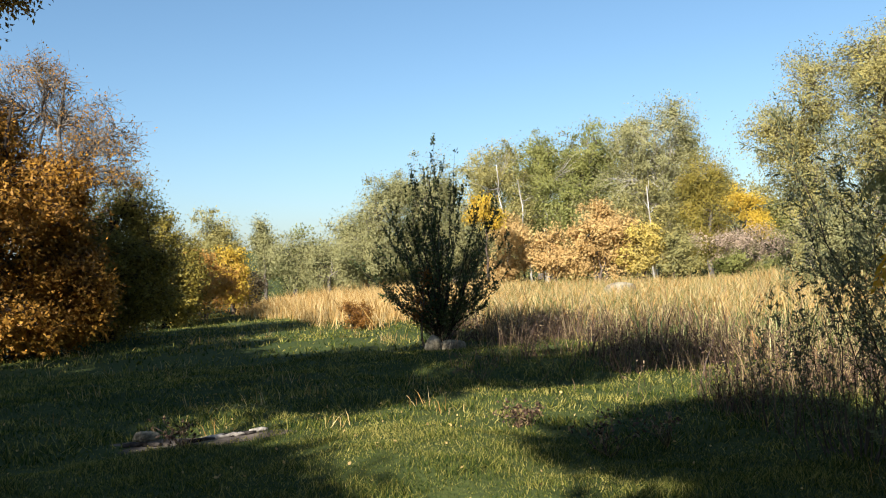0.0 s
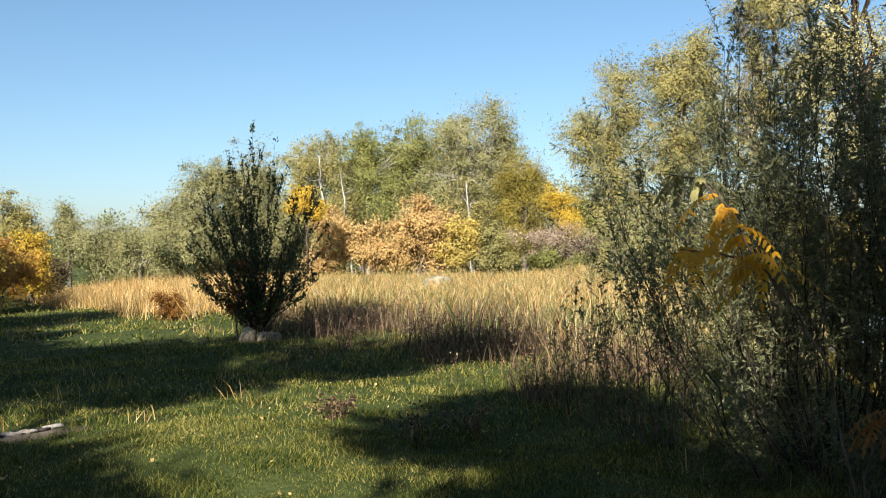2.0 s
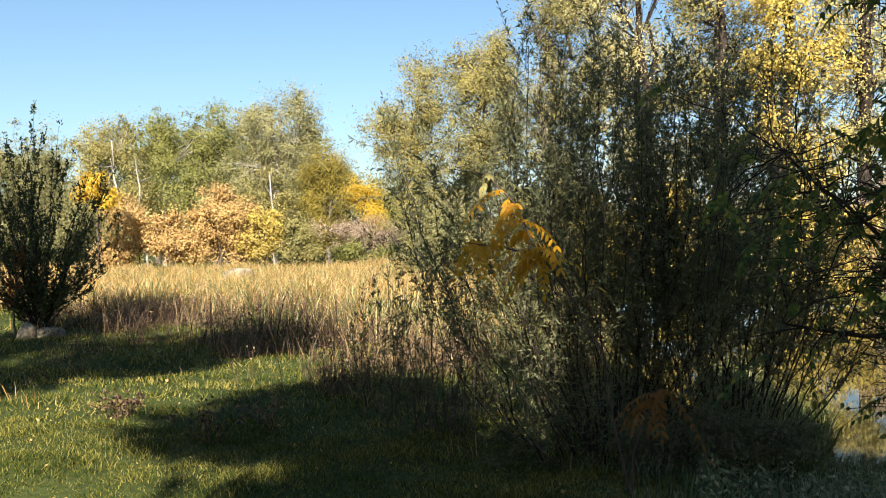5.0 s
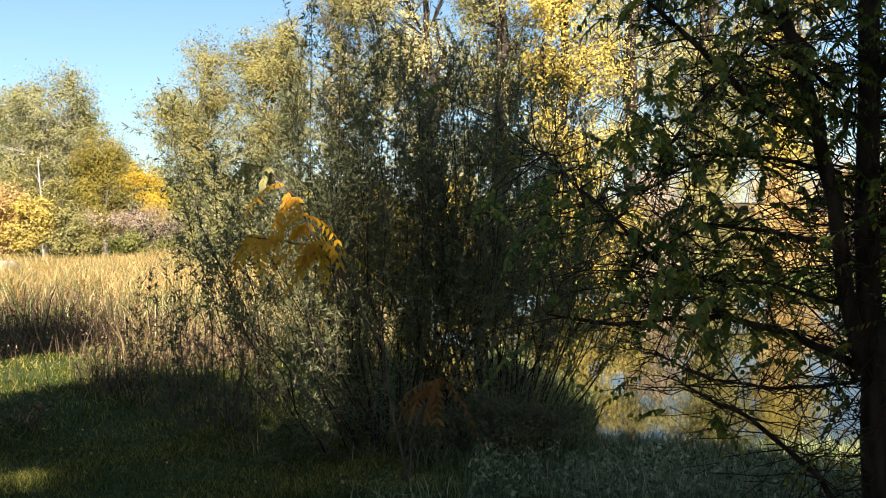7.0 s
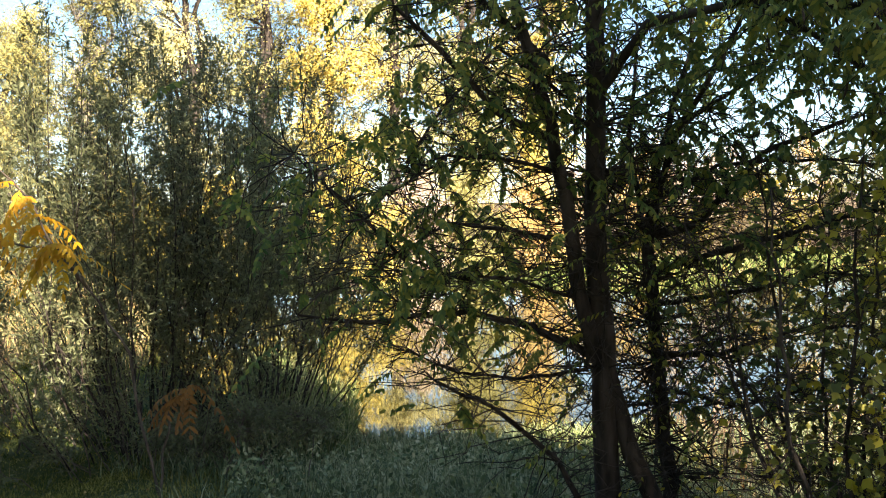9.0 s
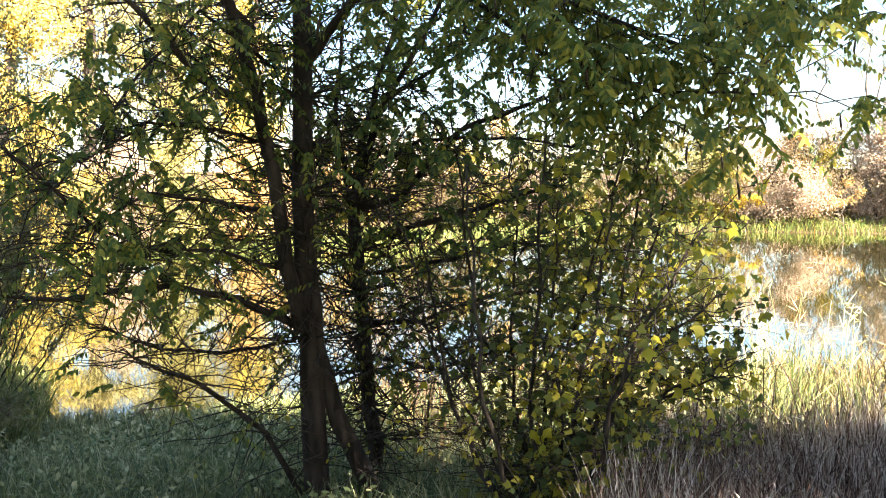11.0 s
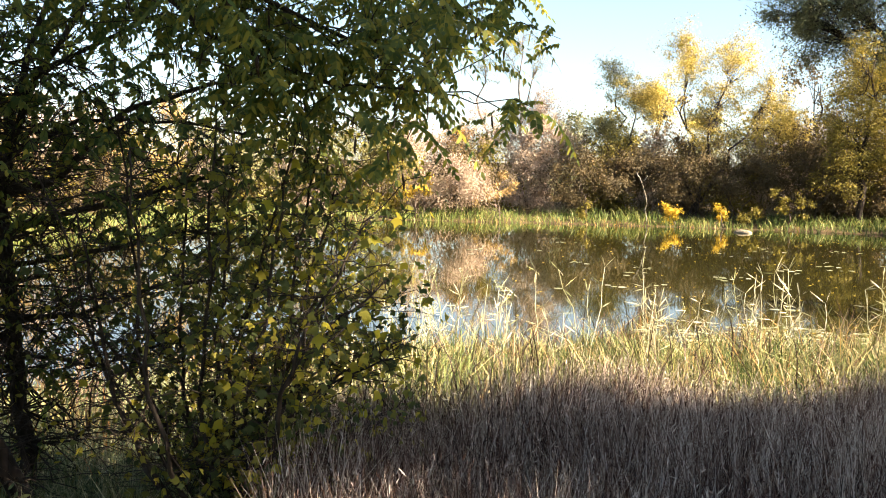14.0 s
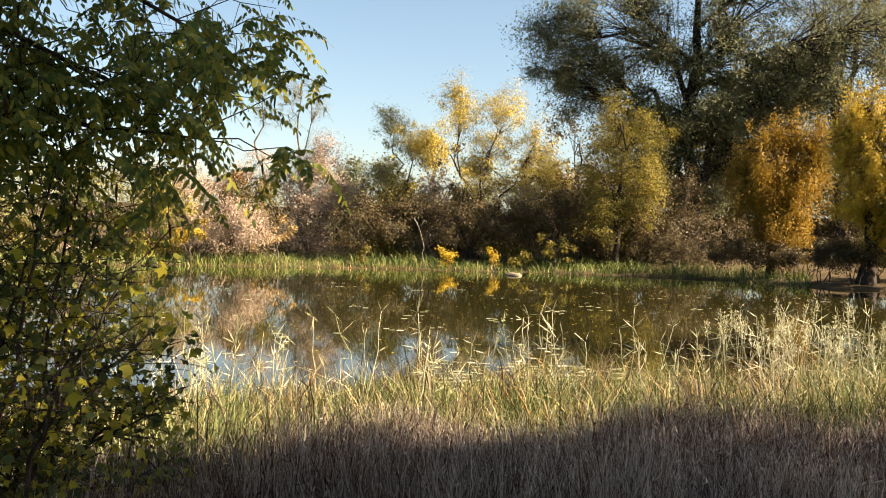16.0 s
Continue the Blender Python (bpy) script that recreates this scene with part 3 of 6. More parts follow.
def shoot_bush(name, label, b, d, leaf, bark, seed, angles, reach, foot, shoots, per, size, stem_r, shoot_len, bare=0.2, rise=0.5, bow=0.06, category="bush", group="", side=0.5, head=0.0):
    """A fan of stems from one foot. angles: each stem's lean from upright; reach: lean and length, in pairs; side shoots carry the leaves.
    head: height of a short bole on which the stems part."""
    rng = np.random.default_rng(seed)
    base = spot(b, d)
    ob = thing(name, base - np.array([0, 0, 0.03]), label, category, group)
    crown = Mass()
    if head:
        m = Mass()
        tube(m, bend(rng, base - [0, 0, 0.1], base + [0, 0, head], 6, 0.03), np.linspace(stem_r * 2.6, stem_r * 1.6, 6), 8)
        part("trunk", m, bark, ob)
    for k, lean in enumerate(angles):
        a = 2.39996 * k + rng.normal(0, 0.3)
        t = radians(max(0.0, lean + rng.normal(0, 4.0)))
        out = np.array([math.cos(a), math.sin(a), 0.0])
        way = out * math.sin(t) + np.array([0, 0, math.cos(t)])
        ln = float(np.interp(lean, reach[0], reach[1])) * rng.uniform(0.78, 1.06)
        start = base + out * foot * rng.uniform(0.1, 1.0) * (0.4 + 0.6 * min(1.0, lean / 25)) + [0, 0, rng.uniform(0.3, 1.0) * head - 0.06]
        u = np.linspace(0, 1, 9)[:, None]
        path = start + way * ln * u + out * ln * bow * np.sin(np.pi * u) + rng.normal(0, 0.018 * ln, (9, 3)) * np.sin(np.pi * u)
        m = Mass()
        tube(m, path, stem_r * rng.uniform(0.6, 1.1) * np.linspace(1.0, 0.16, 9), 5)
        q = np.sort(rng.uniform(bare, 0.99, shoots))
        at = np.stack([np.interp(q, u[:, 0], path[:, c]) for c in range(3)], -1)
        go = unit(way * 0.9 + rng.normal(0, side, (shoots, 3)) + [0, 0, rise])
        sl = (shoot_len * (1.2 - 0.65 * q) * rng.uniform(0.45, 1.2, shoots))[:, None]
        mid = at + go * sl * 0.5 + rng.normal(0, 0.04, (shoots, 3)) * sl
        end = at + unit(go + [0, 0, 0.35 * rise]) * sl
        tubes(m, np.stack([at, mid, end], 1), np.array([0.30, 0.2, 0.08]) * stem_r * 0.6, 3)
        part("stem", m, bark, ob)
        f = rng.uniform(0.08, 1.0, (shoots, per, 1))
        p = (at[:, None] * (1 - f) ** 2 + 2 * mid[:, None] * f * (1 - f) + end[:, None] * f * f).reshape(-1, 3)
        h = np.repeat(go, per, 0)
        leaves(crown, rng, p, size[0], size[1], 0.1, h * 0.7, 0.55)
        p = path[rng.integers(6, 9, per)] + rng.normal(0, 0.03, (per, 3))
        leaves(crown, rng, p, size[0], size[1], 0.0, np.repeat(way[None], per, 0), 0.5)
    part("crown", crown, leaf, ob)
    return ob


# ---- the wood across the marsh ----
WOOD = "trees of the far wood"
tree("poplar_tree", "slender pale grey-green poplar beyond the reeds", -11.2, 62, [(-11.2, 0.9, 0.75, 1.4), (-11.3, 2.3, 0.45, 1.0, 0.6)], L_GREY, BARK_GREY, 11, 75, 60, 0.57, (0.24, 0.14), 0.12, group=WOOD)
tree("willow_tree", "pale grey-green willow beyond the reeds", -9.4, 60, [(-9.6, 0.6, 1.2, 1.5), (-8.6, 0.0, 1.1, 1.2)], L_GREY, BARK_GREY, 12, 87, 60, 0.69, (0.24, 0.13), 0.15, group=WOOD)
tree("willow_tree", "low olive-grey willow thicket beyond the reeds", -7.4, 58, [(-7.6, -0.2, 1.2, 1.2), (-6.4, 0.0, 1.2, 1.3)], L_GREY, BARK_GREY, 13, 87, 60, 0.69, (0.24, 0.13), 0.15, group=WOOD)
tree("willow_tree", "grey-green willow at the edge of the wood", -5.0, 60, [(-5.5, 2.0, 1.5, 1.8), (-4.0, 2.6, 1.6, 2.3), (-4.6, 0.2, 1.9, 1.6)], L_GREY, BARK_GREY, 14, 100, 67, 0.80, (0.26, 0.15), 0.2, group=WOOD)
tree("willow_tree", "tall grey-green willow at the edge of the wood", -1.8, 62, [(-2.6, 3.8, 1.7, 2.2), (-0.8, 4.2, 1.8, 2.4), (-2.0, 0.8, 2.2, 2.0), (0.8, 1.4, 1.9, 2.2)], L_GREY, BARK_GREY, 15, 100, 67, 0.80, (0.26, 0.15), 0.22, group=WOOD)
tree("aspen_tree", "yellowing aspen with pale leaning trunk in the wood", 3.4, 70, [(2.6, 5.4, 1.2, 1.6), (4.2, 5.2, 1.2, 1.8), (3.2, 3.2, 1.6, 1.6, 0.6)], L_YELGREEN, BARK_PALE, 16, 75, 60, 0.80, (0.28, 0.17), 0.2, group=WOOD)
tree("poplar_tree", "olive-green rounded tree crown in the wood", 6.6, 72, [(6.2, 5.8, 1.5, 1.9), (7.4, 4.4, 1.8, 2.2), (5.4, 3.6, 1.5, 2.0)], L_GREEN, BARK_PALE, 17, 100, 67, 0.86, (0.28, 0.18), 0.22, group=WOOD)
tree("poplar_tree", "tall olive-green tree crown in the wood", 9.6, 74, [(9.8, 6.6, 1.9, 2.2), (8.6, 4.8, 1.8, 2.2), (10.4, 4.0, 1.9, 2.2), (8.6, 2.4, 1.8, 2.0)], L_GREEN, BARK_GREY, 18, 100, 67, 0.86, (0.28, 0.18), 0.25, group=WOOD)
tree("willow_tree", "broad silvery-green willow with white bare twig tips", 13.0, 68, [(13.0, 6.4, 2.2, 2.3), (15.0, 6.6, 1.7, 2.3), (12.0, 4.0, 2.3, 2.3), (14.4, 3.6, 2.2, 2.4), (13.0, 1.8, 2.0, 1.6)], L_GREY, BARK_PALE, 19, 112, 67, 0.86, (0.28, 0.16), 0.25, group=WOOD, twigs=4)
tree("birch_tree", "slim yellow-green birch with hanging twigs", 16.4, 64, [(16.4, 4.4, 1.2, 1.6), (16.6, 2.4, 1.5, 1.8), (15.2, 2.8, 1.0, 1.4), (16.4, 0.6, 1.4, 1.2)], L_OLIVE, BARK_GREY, 20, 87, 67, 0.69, (0.24, 0.14), 0.18, droop=1.0, group=WOOD)
tree("maple_tree", "small orange-yellow tree at the end of the wood", 18.4, 72, [(18.2, 2.7, 0.9, 1.1), (19.0, 2.0, 0.8, 1.2)], L_GOLD, BARK_GREY, 21, 75, 60, 0.69, (0.26, 0.16), 0.15, group=WOOD)
tree("willow_tree", "dull green thicket behind the orange tree", 19.6, 84, [(19.6, 1.6, 1.4, 1.6), (21.4, 1.8, 1.4, 1.8)], L_GREEN, BARK_GREY, 22, 75, 60, 0.92, (0.3, 0.18), 0.2, group=WOOD)
for n, (b0, e0, e1, lean0) in enumerate([(13.1, 1.4, 4.2, -0.3), (5.6, 1.6, 5.0, -0.7), (4.1, 2.0, 6.0, -0.5)]):
    rngt = np.random.default_rng(300 + n)
    foot, head = spot(b0, 61.0), spot(b0 + lean0, 61.0, e1)
    th = thing("dead_tree", foot, "bare white dead trunk standing before the wood", "dead tree", "bare white trunks")
    mm = Mass()
    tube(mm, bend(rngt, foot - [0, 0, 0.2], head, 9, 0.012), np.linspace(0.08, 0.03, 9), 7)
    part("trunk", mm, BARK_PALE, th)
    for q in range(4):
        mm = Mass()
        a0 = foot + (head - foot) * rngt.uniform(0.55, 0.95)
        tube(mm, bend(rngt, a0, a0 + rngt.normal(0, 1, 3) * [0.8, 0.8, 0.3] + [0, 0, 0.7], 5, 0.06), np.linspace(0.03, 0.01, 5), 5)
        part("branch", mm, BARK_PALE, th)

BUSH = "autumn bushes along the marsh"
tree("bush", "bright yellow small tree behind the marsh", 2.6, 50, [(2.6, 3.2, 0.8, 0.75), (3.2, 2.6, 0.6, 0.6)], L_GOLD, BARK_TWIG, 31, 50, 54, 0.40, (0.2, 0.14), 0.07, category="bush", group=BUSH)
tree("bush", "orange autumn bush at the marsh edge", 4.6, 54, [(4.4, 1.4, 1.1, 1.2), (5.2, 0.2, 1.3, 1.4), (3.8, -0.4, 1.0, 1.0)], L_TAN, BARK_TWIG, 32, 75, 60, 0.57, (0.22, 0.14), 0.08, category="bush", stems=3, group=BUSH)
tree("bush", "tan and olive bush at the marsh edge", 6.9, 53, [(6.8, 0.6, 1.3, 1.3), (7.4, -0.4, 1.2, 1.0)], L_TAN, BARK_TWIG, 33, 75, 60, 0.57, (0.22, 0.14), 0.08, category="bush", stems=3, group=BUSH)
tree("bush", "large salmon-orange spreading bush at the marsh edge", 9.8, 52, [(9.4, 1.5, 1.5, 1.2), (10.6, 1.8, 1.2, 1.1), (9.2, 0.2, 1.6, 1.3), (11.0, 0.3, 1.2, 1.3)], L_TAN, BARK_TWIG, 34, 87, 67, 0.57, (0.22, 0.14), 0.1, category="bush", stems=4, group=BUSH)
tree("bush", "yellow-tan bush at the marsh edge", 12.2, 51, [(12.1, 0.0, 1.1, 1.2), (12.6, 1.0, 1.0, 1.0, 0.6)], L_WYELLOW, BARK_TWIG, 35, 75, 60, 0.52, (0.22, 0.14), 0.08, category="bush", stems=3, group=BUSH)
tree("bush", "yellow-green bush at the marsh edge", 14.2, 51, [(14.2, 0.5, 1.0, 1.1), (14.4, -0.6, 1.2, 0.8)], L_YELGREEN, BARK_TWIG, 36, 75, 60, 0.52, (0.2, 0.13), 0.08, category="bush", stems=3, group=BUSH)
tree("bush", "bare grey-brown twiggy bush by the water", 17.2, 56, [(16.9, 0.3, 1.3, 0.9), (18.6, 0.3, 1.3, 1.0), (20.2, 0.2, 1.2, 1.1)], L_BRUSH, BARK_TWIG, 37, 75, 29, 0.57, (0.18, 0.08), 0.06, category="bush", stems=5, twigs=6, group=BUSH)
tree("bush", "low olive-green bush at the water's edge", 18.6, 54, [(17.8, -1.0, 1.2, 0.5), (19.6, -0.9, 1.1, 0.6)], L_GREEN, BARK_TWIG, 38, 62, 54, 0.46, (0.2, 0.12), 0.05, category="bush", stems=3, group=BUSH)
tree("bush", "dark russet shrub in the tan reeds", -5.9, 27, [(-5.9, -2.9, 0.9, 0.8), (-5.2, -3.2, 0.7, 0.6)], L_RUSSET, BARK_TWIG, 39, 50, 54, 0.18, (0.09, 0.05), 0.03, category="bush", stems=4, group=BUSH)

# ---- locusts along the meadow's west side ----
WEST = "locust trees along the meadow"
tree("locust_tree", "dark orange-brown locust in shade with bare outer branches", -27.5, 23.6, [(-27.6, -2.4, 3.0, 1.6), (-24.4, -2.4, 2.6, 1.4), (-22.2, -2.2, 2.0, 1.3, 0.8), (-28, 2.0, 3.6, 3.4, 1.3), (-25.5, 5.5, 3.0, 3.0, 1.1), (-27.5, 9.0, 2.6, 2.4, 1.0), (-23.5, 1.2, 2.8, 3.0, 1.1), (-24.4, 4.6, 3.0, 2.6, 1.1), (-26.5, -1.0, 3.0, 1.6), (-22.6, -0.9, 2.2, 1.6, 0.8)],
     L_BROWN, BARK_DARK, 41, 84, 80, 0.40, (0.125, 0.06), 0.17, group=WEST, twigs=5, limb_lift=0.12)
tree("locust_tree", "half-bare locust with pale spreading twigs and few leaves", -25.6, 23.9, [(-25.5, 9.5, 3.0, 2.4), (-22.4, 9.0, 2.8, 2.0), (-19.6, 8.4, 2.0, 1.5, 0.7), (-20.0, 6.0, 2.2, 1.0, 0.7), (-23.8, 11.6, 2.4, 1.3, 0.7), (-22.0, 6.4, 2.6, 1.6)],
     L_BROWN, BARK_GREY, 49, 95, 13, 0.36, (0.085, 0.036), 0.12, group=WEST, twigs=7, limb_lift=0.10)
tree("locust_tree", "olive-yellow locust at the meadow edge", -20.6, 27, [(-21.4, -2.6, 2.2, 1.1), (-18.8, -2.6, 1.8, 1.0, 0.8), (-21.5, 2.4, 2.2, 2.4), (-19.2, 3.2, 1.9, 2.0), (-19.6, 0.4, 2.2, 1.8), (-22.8, 0.6, 2.0, 2.0), (-17.9, 1.2, 1.4, 1.9), (-21.0, -1.0, 2.2, 1.3), (-18.6, -1.0, 1.8, 1.3)], L_OLIVE, BARK_DARK, 42, 93, 81, 0.46, (0.13, 0.07), 0.16, group=WEST, twigs=3)
tree("locust_tree", "yellow-olive locust at the meadow edge", -17.2, 35, [(-17.0, -2.0, 1.7, 0.9), (-17.2, 1.8, 1.5, 1.7), (-16.2, 0.6, 1.4, 1.7), (-18.2, 0.2, 1.4, 1.5), (-16.9, -1.0, 1.7, 1.2)], L_OLIVE, BARK_DARK, 43, 87, 74, 0.48, (0.16, 0.09), 0.14, group=WEST)
tree("bush", "orange-red bush at the meadow edge", -15.0, 38, [(-15.2, 0.2, 1.2, 1.1), (-14.6, -1.0, 1.3, 1.1)], L_ORANGE, BARK_TWIG, 44, 87, 74, 0.40, (0.16, 0.1), 0.08, category="bush", stems=3, group=WEST)
tree("aspen_tree", "tall yellow aspen behind the bushes", -14.2, 52, [(-14.2, 2.4, 0.9, 1.5), (-14.6, 0.8, 1.5, 1.4), (-13.4, 0.9, 0.8, 1.6)], L_YELGREEN, BARK_GREY, 45, 75, 67, 0.57, (0.22, 0.13), 0.14, group=WEST)
tree("bush", "orange-yellow bush at the end of the meadow", -13.1, 42, [(-13.3, 0.2, 0.8, 1.6), (-12.9, -1.0, 0.7, 1.0)], L_GOLD, BARK_TWIG, 46, 75, 67, 0.41, (0.16, 0.1), 0.08, category="bush", stems=3, group=WEST)
# this bush's shade is put into its dark leaf colour
tree("bush", "shaded dark bush at the end of the meadow", -12.2, 46, [(-12.2, -0.8, 0.7, 0.9)], L_SHADEBRUSH, BARK_TWIG, 47, 75, 60, 0.46, (0.18, 0.1), 0.08, category="bush", stems=3, group=WEST)
tree("locust_tree", "brown-leaved locust branch hanging over the meadow", -37, 11, [(-28.5, 15.6, 2.6, 2.0), (-26.0, 16.4, 1.8, 1.0, 0.5), (-34, 17, 4, 3.5)], L_BROWN, BARK_DARK, 48, 62, 60, 0.25, (0.08, 0.035), 0.13, group=WEST, twigs=4)

# thickets labelled shaded get their shade from the darker leaf colour
for n, (bb, dd0, lf, lab) in enumerate([(-28.5, 24, L_BROWN, "dark brown thicket under the locusts"), (-25.4, 25, L_SHADEBRUSH, "dark shaded thicket under the locusts"), (-22.6, 29, L_OLIVE, "olive thicket under the locusts"), (-19.6, 33, L_SHADEBRUSH, "dark shaded thicket under the locusts"), (-17.0, 40, L_OLIVE, "olive thicket under the locusts"), (-15.6, 44, L_BROWN, "russet thicket under the locusts")]):
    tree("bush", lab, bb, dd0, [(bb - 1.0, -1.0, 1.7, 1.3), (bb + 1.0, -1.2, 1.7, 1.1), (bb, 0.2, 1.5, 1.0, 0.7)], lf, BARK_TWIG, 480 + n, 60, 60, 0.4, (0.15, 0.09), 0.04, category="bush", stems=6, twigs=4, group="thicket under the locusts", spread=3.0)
for n in range(9):
    bb = -2.0 + n * 2.7
    e0 = [2.6, 3.8, 4.4, 4.8, 5.4, 6.0, 5.4, 3.6, 1.6][n]
    tree("poplar_tree", "olive-green tree deep in the wood", bb, 84, [(bb, e0, 1.9, 1.9), (bb + 0.9, e0 - 2.2, 2.0, 1.8), (bb - 0.8, e0 - 2.6, 2.0, 2.0)], [L_GREEN, L_GREY, L_YELGREEN][n % 3], BARK_GREY, 490 + n, 60, 60, 0.9, (0.4, 0.24), 0.2, group=WOOD)

for n in range(9):
    bb = -9.0 + n * 2.7
    rngu = np.random.default_rng(520 + n)
    e0 = rngu.uniform(0.0, 1.2) + (0.8 if bb > -3 else -0.5)
    tree("bush", ["olive-green undergrowth before the wood", "grey-green undergrowth before the wood", "yellowing undergrowth before the wood"][n % 3], bb, 64 + rngu.uniform(-1, 4), [(bb - 0.8, e0, 1.7, 1.7), (bb + 0.9, e0 - 0.4, 1.7, 1.5), (bb, e0 + 1.5, 1.3, 1.1, 0.6), (bb, -0.9, 1.8, 0.9)],
         [L_GREEN, L_GREY, L_YELGREEN][n % 3], BARK_TWIG, 530 + n, 40, 46, 0.75, (0.27, 0.17), 0.07, category="bush", stems=4, twigs=2, group="undergrowth of the far wood", spread=3.0)

# ---- poplars on the pond's north shore ----
NORTH = "tall yellowing poplars on the pond's far shore"
tree("poplar_tree", "yellow-green poplar with drooping outer twigs", 22.0, 46, [(20.6, 6.6, 1.8, 2.2), (22.6, 8.6, 2.0, 2.4), (21.8, 4.4, 2.0, 2.4), (23.0, 1.6, 2.2, 2.6)], L_YELGREEN, BARK_GREY, 51, 100, 74, 0.69, (0.2, 0.12), 0.22, droop=0.8, group=NORTH)
tree("poplar_tree", "tall yellow-green poplar by the pond", 26.0, 46, [(25.2, 10.0, 2.0, 2.2), (27.0, 10.8, 2.0, 2.8), (25.4, 6.6, 2.2, 2.8), (27.2, 6.0, 2.2, 3.0), (25.6, 2.2, 2.4, 2.6)], L_YELGREEN, BARK_GREY, 52, 100, 74, 0.69, (0.2, 0.12), 0.25, group=NORTH)
tree("poplar_tree", "tall golden poplar by the pond", 30.5, 44, [(30, 12.2, 2.4, 3.0), (31.8, 15.0, 2.4, 3.2), (29.6, 7.4, 2.4, 3.2), (32.4, 8.6, 2.4, 3.2), (31, 3.2, 2.6, 2.8)], L_YELGREEN, BARK_GREY, 53, 100, 67, 0.69, (0.2, 0.12), 0.25, group=NORTH)
for n, (bb, dd0, ht) in enumerate([(35.5, 42, 1.0), (40.0, 41, 1.08), (44.2, 40, 1.0), (48.6, 41, 1.05), (53.0, 42, 0.95), (57.4, 44, 0.85)]):
    tree("poplar_tree", "golden yellow poplar with dark trunk by the pond", bb, dd0, [(bb - 0.8, 13.0 * ht, 2.3, 3.2), (bb + 1.2, 17.0 * ht, 2.3, 3.2), (bb - 1.0, 8.2 * ht, 2.3, 3.0), (bb + 1.4, 9.6 * ht, 2.2, 3.0, 0.8), (bb, 20.0 * ht, 2.0, 3.0, 0.7), (bb + 0.4, 4.6 * ht, 2.4, 2.2)],
         [L_PALEYELLOW, L_YELGREEN, L_WYELLOW][n % 3], BARK_DARK, 54 + n, 80, 70, 0.75, (0.22, 0.14), 0.27, group=NORTH)
for n, (bb, dd0, e0, lf, lab) in enumerate([(24, 40, 0.0, L_GREY, "grey-green willow scrub on the shore"), (29, 36, 0.2, L_YELGREEN, "yellow-green scrub on the shore"), (33, 36, 0.5, L_OLIVE, "olive scrub on the shore"), (38, 35, 0.8, L_WYELLOW, "yellow scrub on the shore"), (43, 34, 0.6, L_YELGREEN, "yellow-green scrub on the shore"), (46, 33, 1.0, L_WYELLOW, "yellow-leaved scrub on the shore"), (49.5, 35, 0.2, L_BRUSH, "brown scrub on the shore"), (53, 36, 0.8, L_YELGREEN, "yellow-green scrub on the shore"), (57, 38, 0.5, L_TAN, "tan scrub on the shore")]):
    tree("bush", lab, bb, dd0, [(bb - 1.0, e0, 1.8, 1.8), (bb + 1.2, e0 - 0.5, 1.8, 1.6), (bb, e0 + 1.6, 1.4, 1.3, 0.6), (bb - 0.8, -2.0, 1.7, 1.3, 0.8), (bb + 1.0, -2.2, 1.7, 1.2, 0.8)], lf, BARK_TWIG, 70 + n, 55, 64, 0.55, (0.19, 0.11), 0.07, category="bush", stems=4, group="shore scrub")

